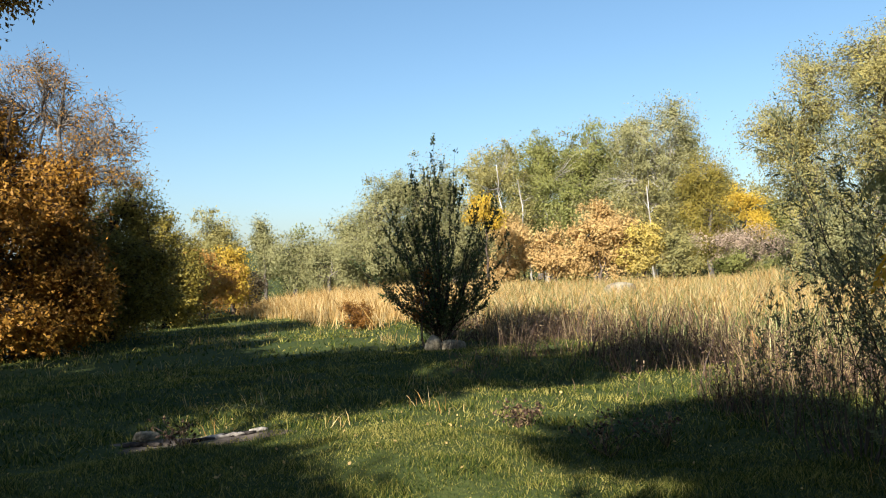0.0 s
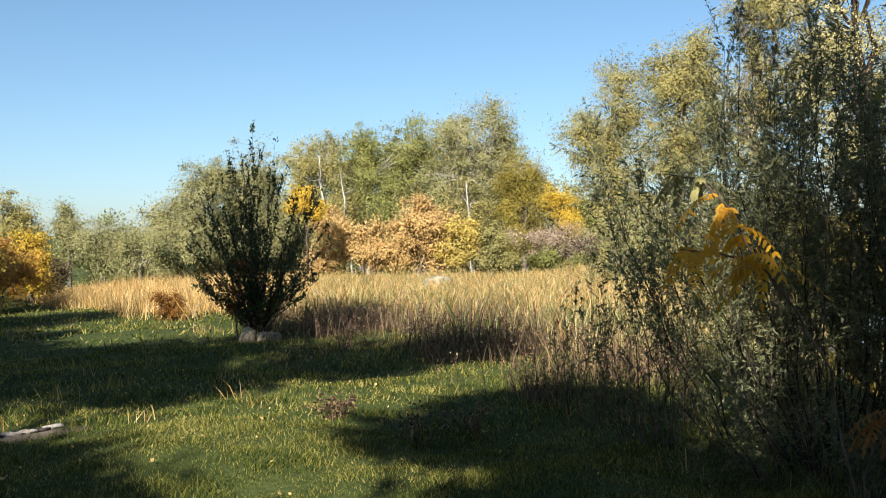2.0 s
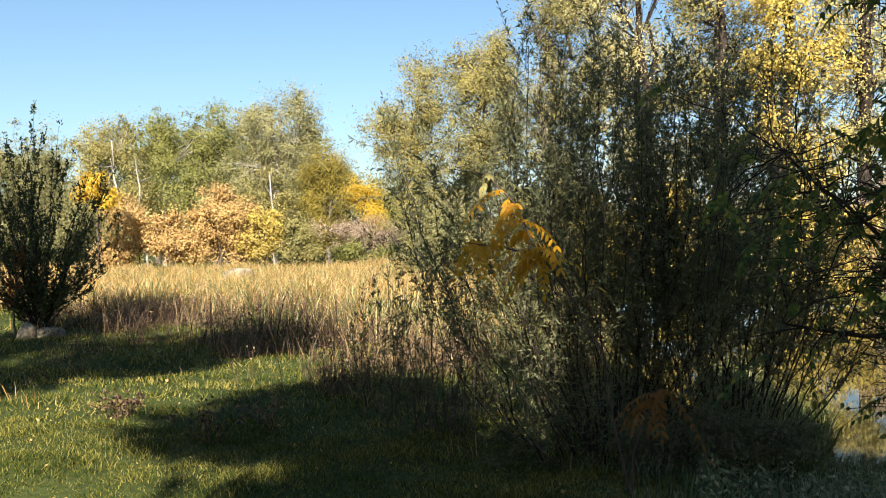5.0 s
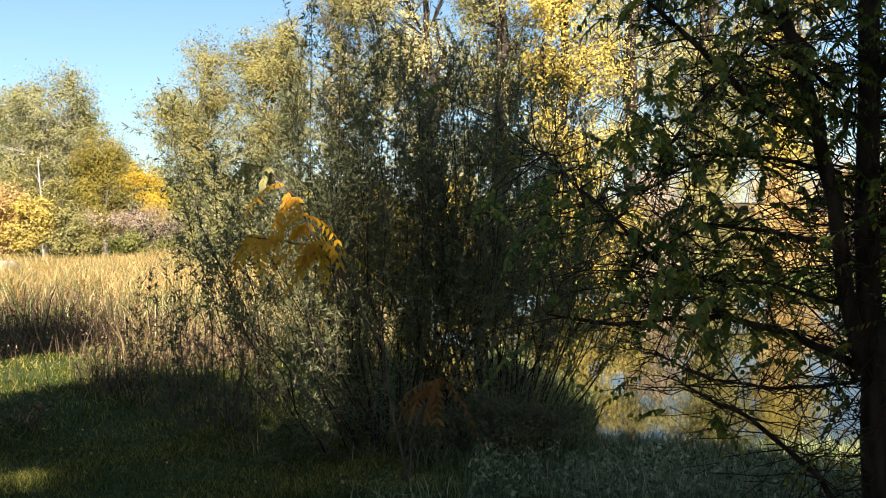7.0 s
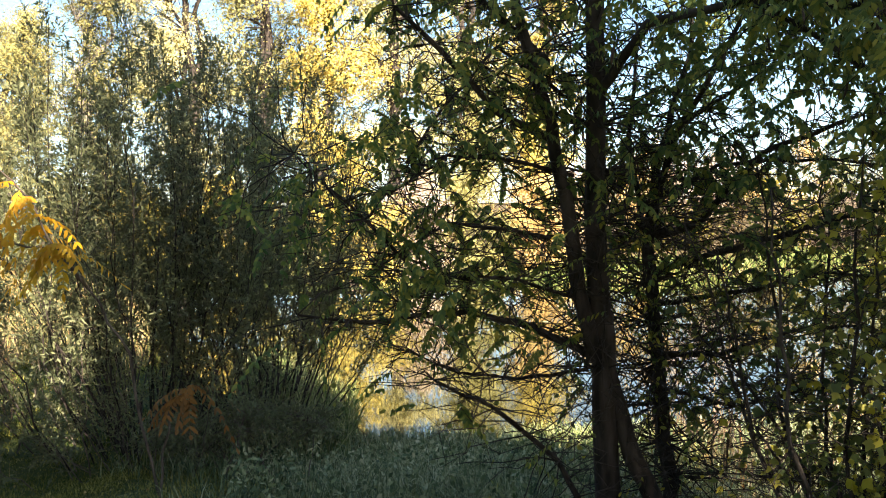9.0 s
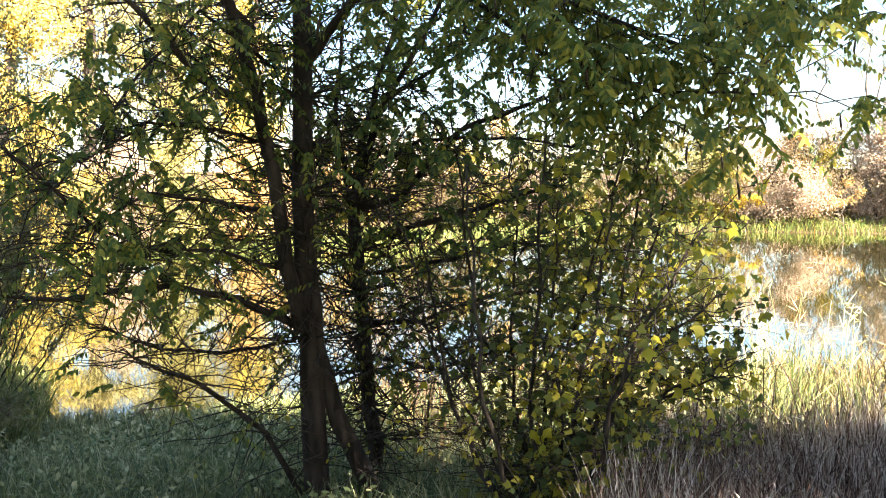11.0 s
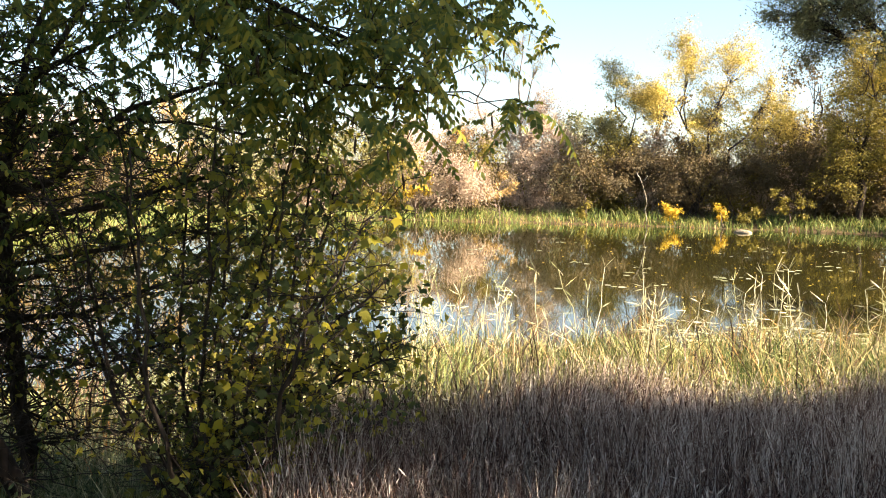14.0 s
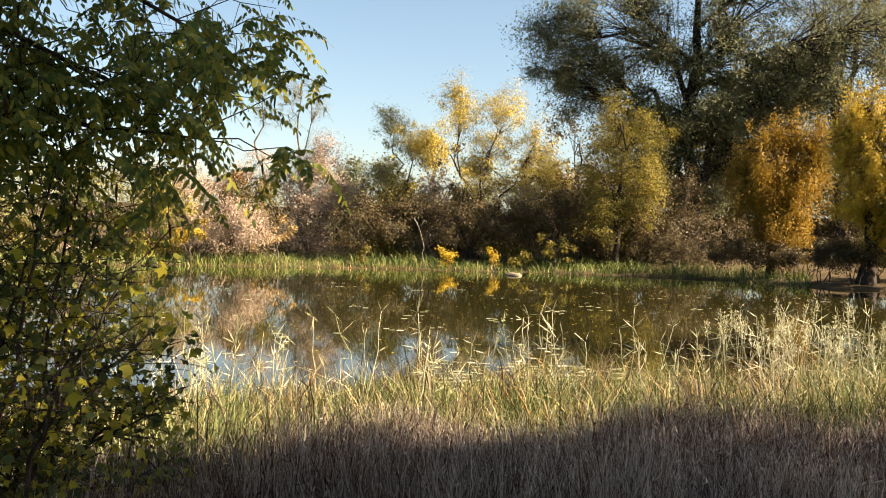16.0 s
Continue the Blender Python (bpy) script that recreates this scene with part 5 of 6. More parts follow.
for pts, r0, r1 in [
    ([spot(63.8, D + 0.4, -1), spot(67, D + 0.3, 0), spot(70.5, D + 0.2, 4), spot(76, D + 0.1, 6)], 0.03, 0.010),
    ([spot(63.8, D + 0.4, -1), spot(64.6, D + 0.6, 4), spot(66.5, D + 0.7, 10), spot(67, D + 0.7, 15)], 0.03, 0.012),
    ([spot(64, D + 0.4, -3), spot(68, D + 0.1, -1.8), spot(73, D - 0.1, -0.4), spot(77, D - 0.2, 0.6)], 0.022, 0.007),
    ([spot(64.4, D + 0.4, -8), spot(68, D + 0.3, -8), spot(72, D + 0.2, -6.5), spot(76, D, -6)], 0.02, 0.006),
    ([spot(58.3, D - 0.1, 5.2), spot(55, D - 0.3, 7), spot(52, D - 0.5, 10.5), spot(49, D - 0.6, 13.5)], 0.026, 0.010),
    ([spot(60.4, D, -8.2), spot(57, D - 0.2, -6.4), spot(53, D - 0.3, -5.4), spot(47, D - 0.5, -6), spot(43, D - 0.6, -5.4)], 0.026, 0.006),
    ([spot(60.4, D, -18.4), spot(58.4, D - 0.3, -14.6), spot(54.6, D - 0.5, -11.4), spot(51, D - 0.6, -9.6)], 0.02, 0.007),
    ([spot(60.2, D, -9), spot(56, D - 0.1, -9.6), spot(52.4, D - 0.2, -9.2), spot(49.5, D - 0.3, -7.8)], 0.012, 0.004),
    ([spot(59.4, D, -1), spot(56, D - 0.3, -0.4), spot(52, D - 0.5, 0.2), spot(48, D - 0.6, -2.4)], 0.016, 0.005),
    ([spot(51.2, D - 0.5, -4), spot(47, D - 0.6, 0.5), spot(43, D - 0.7, 4.6)], 0.012, 0.006),
    ([spot(61, D, 8), spot(64, D - 0.4, 12), spot(70, D - 0.6, 13), spot(78, D - 0.8, 11.5), spot(86, D - 0.8, 8)], 0.032, 0.008),
    ([spot(61.2, D, 14), spot(66, D - 0.2, 17), spot(74, D - 0.4, 17), spot(84, D - 0.5, 14.5), spot(91, D - 0.5, 11)], 0.03, 0.007),
    ([spot(70, D - 0.6, 13), spot(76, D - 0.8, 8.6), spot(82, D - 0.9, 6.4), spot(89, D - 0.9, 5.9)], 0.016, 0.005),
    ([spot(58, D, 10), spot(53, D - 0.3, 15), spot(48, D - 0.4, 17)], 0.022, 0.008),
    ([spot(63.8, D + 0.4, 0), spot(66, D + 0.2, 6), spot(72, D, 9.5), spot(79, D - 0.2, 10)], 0.018, 0.006),
    ([spot(64, D + 0.4, 1), spot(68, D + 0.3, 3.4), spot(74, D + 0.2, 3.6), spot(81, D, 2.4)], 0.016, 0.005),
    ([spot(59.4, D, 3), spot(56, D - 0.2, 4.0), spot(52, D - 0.4, 4.4), spot(48.5, D - 0.5, 2.0)], 0.014, 0.005),
    ([spot(58.8, D, 8), spot(55, D - 0.3, 11), spot(51.5, D - 0.5, 7), spot(49.5, D - 0.5, 4.0)], 0.013, 0.004),
    ([spot(60.4, D, -5), spot(56, D - 0.3, -3.4), spot(52, D - 0.4, -3.2), spot(49, D - 0.5, -4.8)], 0.012, 0.004),
    ([spot(61, D, 16), spot(57, D + 0.2, 20), spot(52, D + 0.3, 21)], 0.022, 0.008),
    ([spot(63.9, D + 0.4, -1), spot(65.4, D + 0.3, 5), spot(68.4, D + 0.2, 10), spot(70.5, D + 0.1, 14)], 0.026, 0.010),
    ([spot(63.8, D + 0.4, -2), spot(62.8, D + 0.5, 5), spot(63.4, D + 0.6, 12)], 0.022, 0.009),
    ([spot(64.4, D + 0.4, -5), spot(69, D + 0.1, -4.2), spot(74, D - 0.1, -3.0), spot(79, D - 0.3, -3.6)], 0.017, 0.005),
    ([spot(64.6, D + 0.4, -10), spot(69, D + 0.2, -11), spot(74, D, -9.6)], 0.014, 0.005),
]:
    limbs.append(branch_of("limb", locust, rng, pts, r0, r1, BARK_DARK))
twigm = Mass()
ends = [twig_spray(twigm, rng, l, 76, 0.55, 0.004, first=0.12) for n, l in enumerate(limbs)]
third_t = twig_spray(twigm, rng, third, 260, 0.8, 0.0058)
stem_t = twig_spray(twigm, rng, stem, 280, 0.8, 0.0058)
twig_spray(twigm, rng, second, 60, 0.6, 0.004)
tagged(part("twig_growth", twigm, BARK_DARK, locust), kind="stuff")


def hang(crown, rng, where, count, length, pairs, ll, lw):
    q = where[rng.integers(len(where), size=count)] + rng.normal(0, 0.03, (count, 3))
    fronds(crown, rng, q, rng.normal(0, 1, (count, 3)) * [1, 1, 0.25] + [0, 0, -0.1], length, pairs, ll, lw, 0.4)


crown = Mass()
for n, e in enumerate(ends):
    many = {22: 120, 23: 70, 24: 130, 25: 70, 12: 440, 13: 500, 14: 400, 6: 130, 15: 130, 16: 260, 17: 80, 18: 90, 19: 90, 20: 80, 1: 110, 0: 60, 11: 130, 10: 80, 2: 150, 3: 210, 4: 60, 7: 40, 8: 14, 9: 18, 5: 40}.get(n, 54)
    hang(crown, rng, e, int(many * (0.46 if n in (12, 13, 14, 16) else 0.58)), 0.27, 8, 0.047, 0.0225)
hang(crown, rng, stem_t, 30, 0.27, 8, 0.055, 0.021)
part("crown", crown, L_LOCUST, locust, "feathered green locust leaves yellowing in places")
# low leaves of the undergrowth that climbs round the stems
under = Mass()
low = np.concatenate([ends[5], third_t[:160], ends[9][:60]])
q = low[rng.integers(len(low), size=1500)] + rng.normal(0, 0.06, (1500, 3))
leaves(under, rng, q, 0.04, 0.026, 0.7, None, 0.8, True)
tagged(part("undergrowth", under, L_SHRUB, locust, "small rounded olive leaves among the lower twigs"), kind="stuff")
pod = Mass()
tube(pod, np.array([[0, 0, 0], [0, 0, -0.03], [0.004, 0, -0.07], [0.01, 0.003, -0.1]]), np.array([0.001, 0.007, 0.007, 0.002]), 6)
pod_mesh = pod.mesh("seed_pod", L_POD)
frond_meshes = []
for _ in range(4):
    fm = Mass()
    fronds(fm, rng, np.zeros((1, 3)), np.array([[1.0, 0.1, -0.1]]), 0.34, 9, 0.066, 0.022, 0.5)
    frond_meshes.append(fm.mesh("leaf", L_LOCUST))
back = Matrix.Translation(-locust.matrix_world.translation)
for k in range(70):
    e = ends[14] if k % 4 else ends[12]
    pd = new("seed_pod", pod_mesh)
    pd.parent, pd.matrix_parent_inverse = locust, back
    pd.matrix_basis = pose(*e[rng.integers(len(e))], *rng.uniform(-14, 14, 2), rng.uniform(0, 360)) @ Matrix.Scale(rng.uniform(0.6, 1.1), 4)
outer = [e[np.degrees(np.arctan2(e[:, 0], e[:, 1])) > 79] for e in (ends[13], ends[12], ends[14])]
for k in range(285):
    e = outer[k % 3]
    lf = new("leaf", frond_meshes[k % 4])
    lf.parent, lf.matrix_parent_inverse = locust, back
    lf.matrix_basis = pose(*e[rng.integers(len(e))], *rng.uniform(-25, 25, 2), rng.uniform(0, 360)) @ Matrix.Scale(rng.uniform(0.75, 1.15), 4)

# ---- maple-leaved shrub before the pond ----
rng = np.random.default_rng(402)
DS = 4.6
shrub = thing("shrub", spot(77, DS), "leafy shrub with green and yellowing leaves on thin stems", "shrub")
ends = []
tw = Mass()
for bb, e1, b1 in [(70, -2, 68), (72, 2, 71), (74, 3, 74), (76, 1, 77), (77, 0, 80), (78, -1.5, 82.5), (79, -3, 85), (79, -7, 85.6), (78, -11, 86.4), (75, -9, 72), (72, -7, 67), (72, 5, 70), (75, 6, 76), (78, 4, 81), (70, 0, 66), (79, -9, 84), (73, -12, 70), (79, -14.5, 86), (80, 1, 83.5), (80, -2, 85.5), (79.5, 4, 82.5), (80, -6, 86.5), (80, -10, 87), (77, -4, 75.5), (76, -6, 79)]:
    dd = DS + rng.normal(0, 0.3)
    pth = branch_of("stem", shrub, rng, [spot(77 + (bb - 77) * 0.4, DS + rng.normal(0, 0.1)), spot(bb, dd, -13 if e1 > -9 else -17), spot((bb + b1) / 2, dd, (e1 - 12) / 2 if e1 > -9 else e1 - 2), spot(b1, dd, e1)], 0.014, 0.004, BARK_DARK, 0.025, 6)
    ends.append(twig_spray(tw, rng, pth, 60, 0.42, 0.003, 0.15, 0.15))
tagged(part("twig_growth", tw, BARK_DARK, shrub), kind="stuff")
ends = np.concatenate(ends)
crown = Mass()
q = ends[rng.integers(len(ends) // 3, size=7000) * 3 + rng.integers(0, 2, 7000)] + rng.normal(0, 0.035, (7000, 3))
way = np.degrees(np.arctan2(q[:, 0] - 0.2, q[:, 1] + 0.2))
q = q[(q[:, 2] > -0.2) & (rng.random(len(q)) < np.clip((way - 67) / 11, 0.10, 1))]
lobed(crown, rng, q, 0.046)
part("crown", crown, L_SHRUB, shrub)
# single leaves for the outer edge: yellowing, with sunlight put into their colour
one = Mass()
lobed(one, rng, np.zeros((1, 3)), 0.068, 0.9, 0.2)
leaf_mesh = one.mesh("leaf", L_SHRUBTIP)
edge = [p for p in ends if math.degrees(math.atan2(p[0] - 0.2, p[1] + 0.2)) > 75]
for k in range(290):
    p = edge[rng.integers(len(edge))]
    lf = new("leaf", leaf_mesh)
    lf.parent = shrub
    lf.matrix_parent_inverse = Matrix.Translation(-shrub.matrix_world.translation)
    lf.matrix_basis = pose(*(p + rng.normal(0, 0.03, 3)), *rng.uniform(-50, 50, 2), rng.uniform(0, 360))

# ---- golden sapling in front of the willow ----
rng = np.random.default_rng(403)
sap = thing("locust_sapling", spot(34.6, 6.5), "slender locust sapling with golden feathered leaves", "sapling")
crown, gr, low_crown = Mass(), Mass(), Mass()
for pts, k, ln, mass in [([spot(34.6, 6.5), spot(33.2, 6.4, -7.5), spot(31.0, 6.4, -3.4), spot(29.0, 6.3, -0.4), spot(28.0, 6.3, 2.0), spot(26.6, 6.3, 3.6)], 9, 0.34, crown),
                         ([spot(31.0, 6.4, -3.4), spot(29.4, 6.2, -1.0), spot(26.4, 6.1, -0.6), spot(25.2, 6.1, -0.4)], 5, 0.32, crown),
                         ([spot(31.0, 6.4, -3.4), spot(30.4, 6.2, -1.6), spot(29.2, 6.1, -0.8)], 11, 0.40, crown),
                         ([spot(34.6, 6.5), spot(35.2, 6.6, -10.6), spot(36.6, 6.7, -9.4)], 9, 0.36, low_crown)]:
    p = branch_of("stem", sap, rng, pts, 0.010, 0.004, BARK_TWIG, 0.02, 6)
    c = np.array([p[i] for i in rng.integers(len(p) * 6 // 10, len(p), k)])
    fronds(mass, rng, c, rng.normal(0, 1, (k, 3)) * [1, 1, 0.3] + [0, 0, 0.1], ln, 8, 0.08, 0.028, 0.7)
p = branch_of("stem", sap, rng, [spot(28.0, 6.3, 2.0), spot(26.4, 6.6, 3.8), spot(24.4, 6.6, 4.2)], 0.007, 0.003, BARK_TWIG, 0.02, 6)
fronds(gr, rng, np.array([p[i] for i in rng.integers(4, len(p), 9)]), rng.normal(0, 1, (9, 3)) * [1, 1, 0.2], 0.3, 8, 0.06, 0.024, 0.4)
part("crown", crown, L_SUMAC, sap, "golden-orange feathered leaves")
# same golden leaves lower down; the russet colour stands in for their shade
part("lower_crown", low_crown, L_RUSSET, sap, "feathered leaves low on the stem, coloured duller for shade")
part("green_tip", gr, L_YELGREEN, sap, "yellow-green feathered leaves at the tip")

# ---- grasses and reeds ----
def field(rng, n, bearings, dist, keep=None):
    """Places over a sector of the land, evenly by area."""
    b = np.radians(rng.uniform(*bearings, n))
    d = np.sqrt(rng.uniform(dist[0] ** 2, dist[1] ** 2, n))
    xy = np.stack([np.sin(b) * d, np.cos(b) * d], -1)
    sd = shore_distance(xy)
    if keep:
        xy = xy[keep(xy, np.degrees(b), d, sd)]
    return np.c_[xy, height_at(xy)]


def tufts(rng, pos, per, spread):
    p = np.repeat(pos, per, 0)
    p[:, :2] += rng.normal(0, spread, (len(p), 2))
    return p


def stuff(name, mass, material, label, category):
    return tagged(part(name, mass, material), label, category, kind="stuff")


rng = np.random.default_rng(501)
m = Mass()
for n, dist, h, w in [(150000, (3.5, 9), 0.045, 0.007), (130000, (9, 18), 0.06, 0.014), (60000, (18, 45), 0.1, 0.04)]:
    p = field(rng, n, (-34, 66), dist, lambda xy, b, d, sd: (sd > 0.4) & (((xy[:, 0] + 2.49) / 0.75) ** 2 + ((xy[:, 1] - 8.75) / 0.34) ** 2 > 0.6 + 0.8 * rng.random(len(b))))
    lump = 0.35 + 1.2 * np.clip(waves(p[:, 0], p[:, 1], 2.3, 4.0) * 0.5 + 0.5, 0, 1) ** 2 + 1.1 * np.clip(waves(p[:, 0], p[:, 1], 5.1, 1.3), 0, 1)
    turf(m, rng, p, h * lump * rng.uniform(0.5, 1.3, len(p)), w, 0.8)
stuff("meadow_grass", m, L_GRASS, "short tufted green meadow grass with dry blades", "grass")
m = Mass()
p = tufts(rng, field(rng, 200, (-30, 30), (8, 40), lambda xy, b, d, sd: sd > 1), 12, 0.12)
blades(m, rng, p, rng.uniform(0.1, 0.3, len(p)), 0.007, 0.4, 0.3)
stuff("dry_grass", m, L_REEDTAN, "pale dry grass tufts scattered over the meadow", "grass")

m = Mass()
p = field(rng, 27000, (-1, 27), (10.5, 26), lambda xy, b, d, sd: (sd > -0.5) & (d > 19.5 - 0.42 * b + 1.2 * np.sin(b) - rng.gamma(1.2, 0.8, len(d))) & (d < 27 - 0.3 * b) & (waves(xy[:, 0], xy[:, 1], 1.4, 1.0) < rng.uniform(-0.3, 0.6, len(b))))
blades(m, rng, p, rng.gamma(3.0, 0.11, len(p)) * np.clip(0.9 + 0.6 * waves(p[:, 0], p[:, 1], 2.2, 3.0), 0.3, 1.6), 0.012, 0.35, 0.2)
q = p[rng.integers(len(p), size=16000)] + np.stack([0 * rng.random(16000), 0 * rng.random(16000), rng.uniform(0.1, 0.55, 16000)], -1)
leaves(m, rng, q, 0.05, 0.02, 0.0)
p = field(rng, 1800, (1, 30), (15, 34), lambda xy, b, d, sd: (sd > -0.3) & (waves(xy[:, 0], xy[:, 1], 0.8, 5.0) > rng.uniform(-0.1, 0.9, len(b))))
blades(m, rng, p, rng.uniform(0.5, 1.4, len(p)), 0.02, 0.25, 0.2)
stuff("weeds", m, L_WEED, "dark purple-brown dried weeds before the reeds", "weeds")

m = Mass()
p = field(rng, 62000, (1, 34), (15, 52), lambda xy, b, d, sd: (d > 24.0 - 0.42 * b + rng.gamma(1.5, 1.2, len(d))) & (sd > -1.0) & (waves(xy[:, 0], xy[:, 1], 0.9, 3.0) < 0.62))
blades(m, rng, p, rng.uniform(0.3, 1.05, len(p)) * (0.85 + 0.35 * waves(p[:, 0], p[:, 1], 0.8, 7.0)), 0.019, 0.4, 0.4)
stuff("reeds", m, L_REED, "sunlit yellow-green and straw reeds filling the marsh", "reeds")
m = Mass()
p = field(rng, 26000, (-13, 3), (26, 54), lambda xy, b, d, sd: d > 26.5 + 1.2 * np.sin(b * 1.7) + rng.gamma(1.5, 1.5, len(d)) + 2.2 * np.clip(-7 - b, 0, 9))
blades(m, rng, p, rng.uniform(0.2, 1.15, len(p)) * (0.9 + 0.3 * waves(p[:, 0], p[:, 1], 0.7, 2.0)) * np.clip(1.15 + (np.degrees(np.arctan2(p[:, 0], p[:, 1])) + 7) * 0.12, 0.35, 1.1), 0.02, 0.4, 0.3)
p = field(rng, 22000, (2, 27), (22, 56), lambda xy, b, d, sd: (sd > -0.5))
blades(m, rng, p, rng.uniform(0.35, 1.05, len(p)), 0.026, 0.4, 0.4)
stuff("reeds", m, L_REEDTAN, "golden tan dry reeds along the marsh", "reeds")

m = Mass()
p = field(rng, 10000, (2, 30), (18, 52), lambda xy, b, d, sd: (d > 22.5 - 0.42 * b + rng.gamma(1.5, 1.2, len(d))) & (sd > -1.0) & (waves(xy[:, 0], xy[:, 1], 0.5, 9.0) > -0.1))
blades(m, rng, p, rng.uniform(0.35, 1.0, len(p)), 0.024, 0.35, 0.3)
stuff("reeds", m, L_REEDGREEN, "green reed patches in the sunlit marsh", "reeds")
m = Mass()
p = field(rng, 54000, (32, 92), (4.2, 11.5), lambda xy, b, d, sd: (sd > -0.1) & (rng.random(len(b)) < np.clip((b - 34 + 3 * np.sin(d * 2.5)) / 14, 0, 1)))
blades(m, rng, p, rng.uniform(0.1, 0.36, len(p)) * np.where(np.degrees(np.arctan2(p[:, 0], p[:, 1])) < 64, np.clip(1.4 - 0.08 * np.hypot(p[:, 0], p[:, 1]), 0.6, 1), 1), 0.008, 0.45, 0.5)
q = field(rng, 7000, (40, 68), (4.6, 8.6), lambda xy, b, d, sd: (sd > 0.4) & (waves(xy[:, 0], xy[:, 1], 2.4, 2.0) > rng.uniform(-0.6, 0.5, len(b))))
q[:, 2] += rng.uniform(0.04, 0.3, len(q))
leaves(m, rng, q, 0.05, 0.026, 0.2, None, 0.9, True)
stuff("bank_grass", m, L_BANKGRASS, "shaded grey-green long grass on the bank", "grass")
m = Mass()
p = field(rng, 3000, (58, 66), (8.0, 12.0), lambda xy, b, d, sd: (sd > -0.3) & (sd < 1.2))
blades(m, rng, p, rng.uniform(0.1, 0.3, len(p)), 0.012, 0.3, 0.35)
p = field(rng, 9000, (40, 47), (8.5, 16.0), lambda xy, b, d, sd: (sd > -1.2) & (sd < 2.0))
blades(m, rng, p, rng.uniform(0.3, 0.7, len(p)), 0.014, 0.3, 0.3)
stuff("bank_reeds", m, L_REEDGREEN, "green reeds at the pond's near edge", "reeds")

m = Mass()
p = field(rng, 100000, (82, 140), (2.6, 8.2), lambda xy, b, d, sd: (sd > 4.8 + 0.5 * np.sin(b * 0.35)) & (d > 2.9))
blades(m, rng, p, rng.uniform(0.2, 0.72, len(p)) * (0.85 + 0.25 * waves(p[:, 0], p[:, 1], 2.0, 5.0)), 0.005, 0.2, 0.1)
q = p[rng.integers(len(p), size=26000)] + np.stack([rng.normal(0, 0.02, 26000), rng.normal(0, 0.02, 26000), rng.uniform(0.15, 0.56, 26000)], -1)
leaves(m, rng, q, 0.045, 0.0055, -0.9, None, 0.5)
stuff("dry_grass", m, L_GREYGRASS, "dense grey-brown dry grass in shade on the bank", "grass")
m = Mass()
p = field(rng, 19000, (66, 140), (5.5, 15.0), lambda xy, b, d, sd: (sd > -0.9) & (sd < 5.0) & (waves(xy[:, 0], xy[:, 1], 2.1, 6.0) > rng.uniform(-0.9, 0.35, len(b))))
blades(m, rng, p, rng.uniform(0.2, 0.9, len(p)) * np.clip(0.7 + 0.75 * waves(p[:, 0], p[:, 1], 1.5, 8.0), 0.25, 1.3), 0.011, 0.5, 0.6)
stuff("bank_reeds", m, L_REED, "sunlit straw and green reeds along the pond", "reeds")
m = Mass()
p = field(rng, 50000, (80, 140), (5.5, 17.0), lambda xy, b, d, sd: (sd > -0.8) & (sd < 4.8) & (waves(xy[:, 0], xy[:, 1], 1.7, 4.0) > rng.uniform(-0.4, 0.4, len(b))))
blades(m, rng, p, rng.uniform(0.25, 0.8, len(p)) * np.clip(0.8 + 0.5 * waves(p[:, 0], p[:, 1], 1.1, 6.5), 0.4, 1.3), 0.011, 0.45, 0.4)
stuff("bank_reeds", m, L_REEDGREEN, "bright green reed blades along the pond", "reeds")
m = Mass()
p = field(rng, 26000, (66, 150), (5.5, 15.0), lambda xy, b, d, sd: (sd > -0.5) & (sd < 5.2) & (waves(xy[:, 0], xy[:, 1], 1.9, 1.0) > rng.uniform(0.0, 0.9, len(b))))
blades(m, rng, p, rng.uniform(0.3, 1.0, len(p)), 0.012, 0.4, 0.4)
stuff("bank_reeds", m, L_WEED, "dark russet withered stalks among the reeds", "reeds")
m = Mass()
p = field(rng, 3500, (66, 150), (6.5, 15.0), lambda xy, b, d, sd: (sd > -0.5) & (sd < 3.6) & (waves(xy[:, 0], xy[:, 1], 1.6, 3.5) > rng.uniform(0.0, 0.9, len(b))))
blades(m, rng, p, rng.uniform(0.4, 1.1, len(p)), 0.012, 0.4, 0.5)
stuff("bank_reeds", m, L_REEDTAN, "tan dry blades among the reeds", "reeds")
m = Mass()
tall = field(rng, 520, (84, 132), (8.5, 14.5), lambda xy, b, d, sd: (sd > -0.7) & (sd < 2.0) & (waves(xy[:, 0], xy[:, 1], 1.2, 6.0) > rng.uniform(-0.5, 0.6, len(b))))
for p in tall:
    h = rng.uniform(0.6, 1.3)
    tip = p + [*rng.normal(0, 0.16, 2), h]
    s = bend(rng, p, tip, 6, 0.02)
    tube(m, s, np.linspace(0.006, 0.003, 6), 4)
    q = s[rng.integers(2, 6, 12)]
    leaves(m, rng, q, 0.22, 0.013, 0.0, np.array([0, 0, 0.5]), 0.6, fold=0.3)
stuff("tall_reeds", m, L_STALK, "tall pale reed stalks with bent leaves", "reeds")

m = Mass()
p = field(rng, 60000, (58, 126), (26, 62), lambda xy, b, d, sd: (sd > -0.5 + 0.6 * waves(xy[:, 0], xy[:, 1], 0.45, 2.0)) & (sd < 4.0) & (d > 28))
blades(m, rng, p, rng.uniform(0.25, 1.05, len(p)) * (0.8 + 0.45 * waves(p[:, 0], p[:, 1], 0.5, 6.0)), 0.035, 0.5, 0.4)
stuff("far_reeds", m, L_FARREED, "green reed fringe on the far shore", "reeds")
m = Mass()
p = field(rng, 4500, (58, 112), (26, 62), lambda xy, b, d, sd: (sd > -1.0) & (sd < 0.6) & (d > 28))
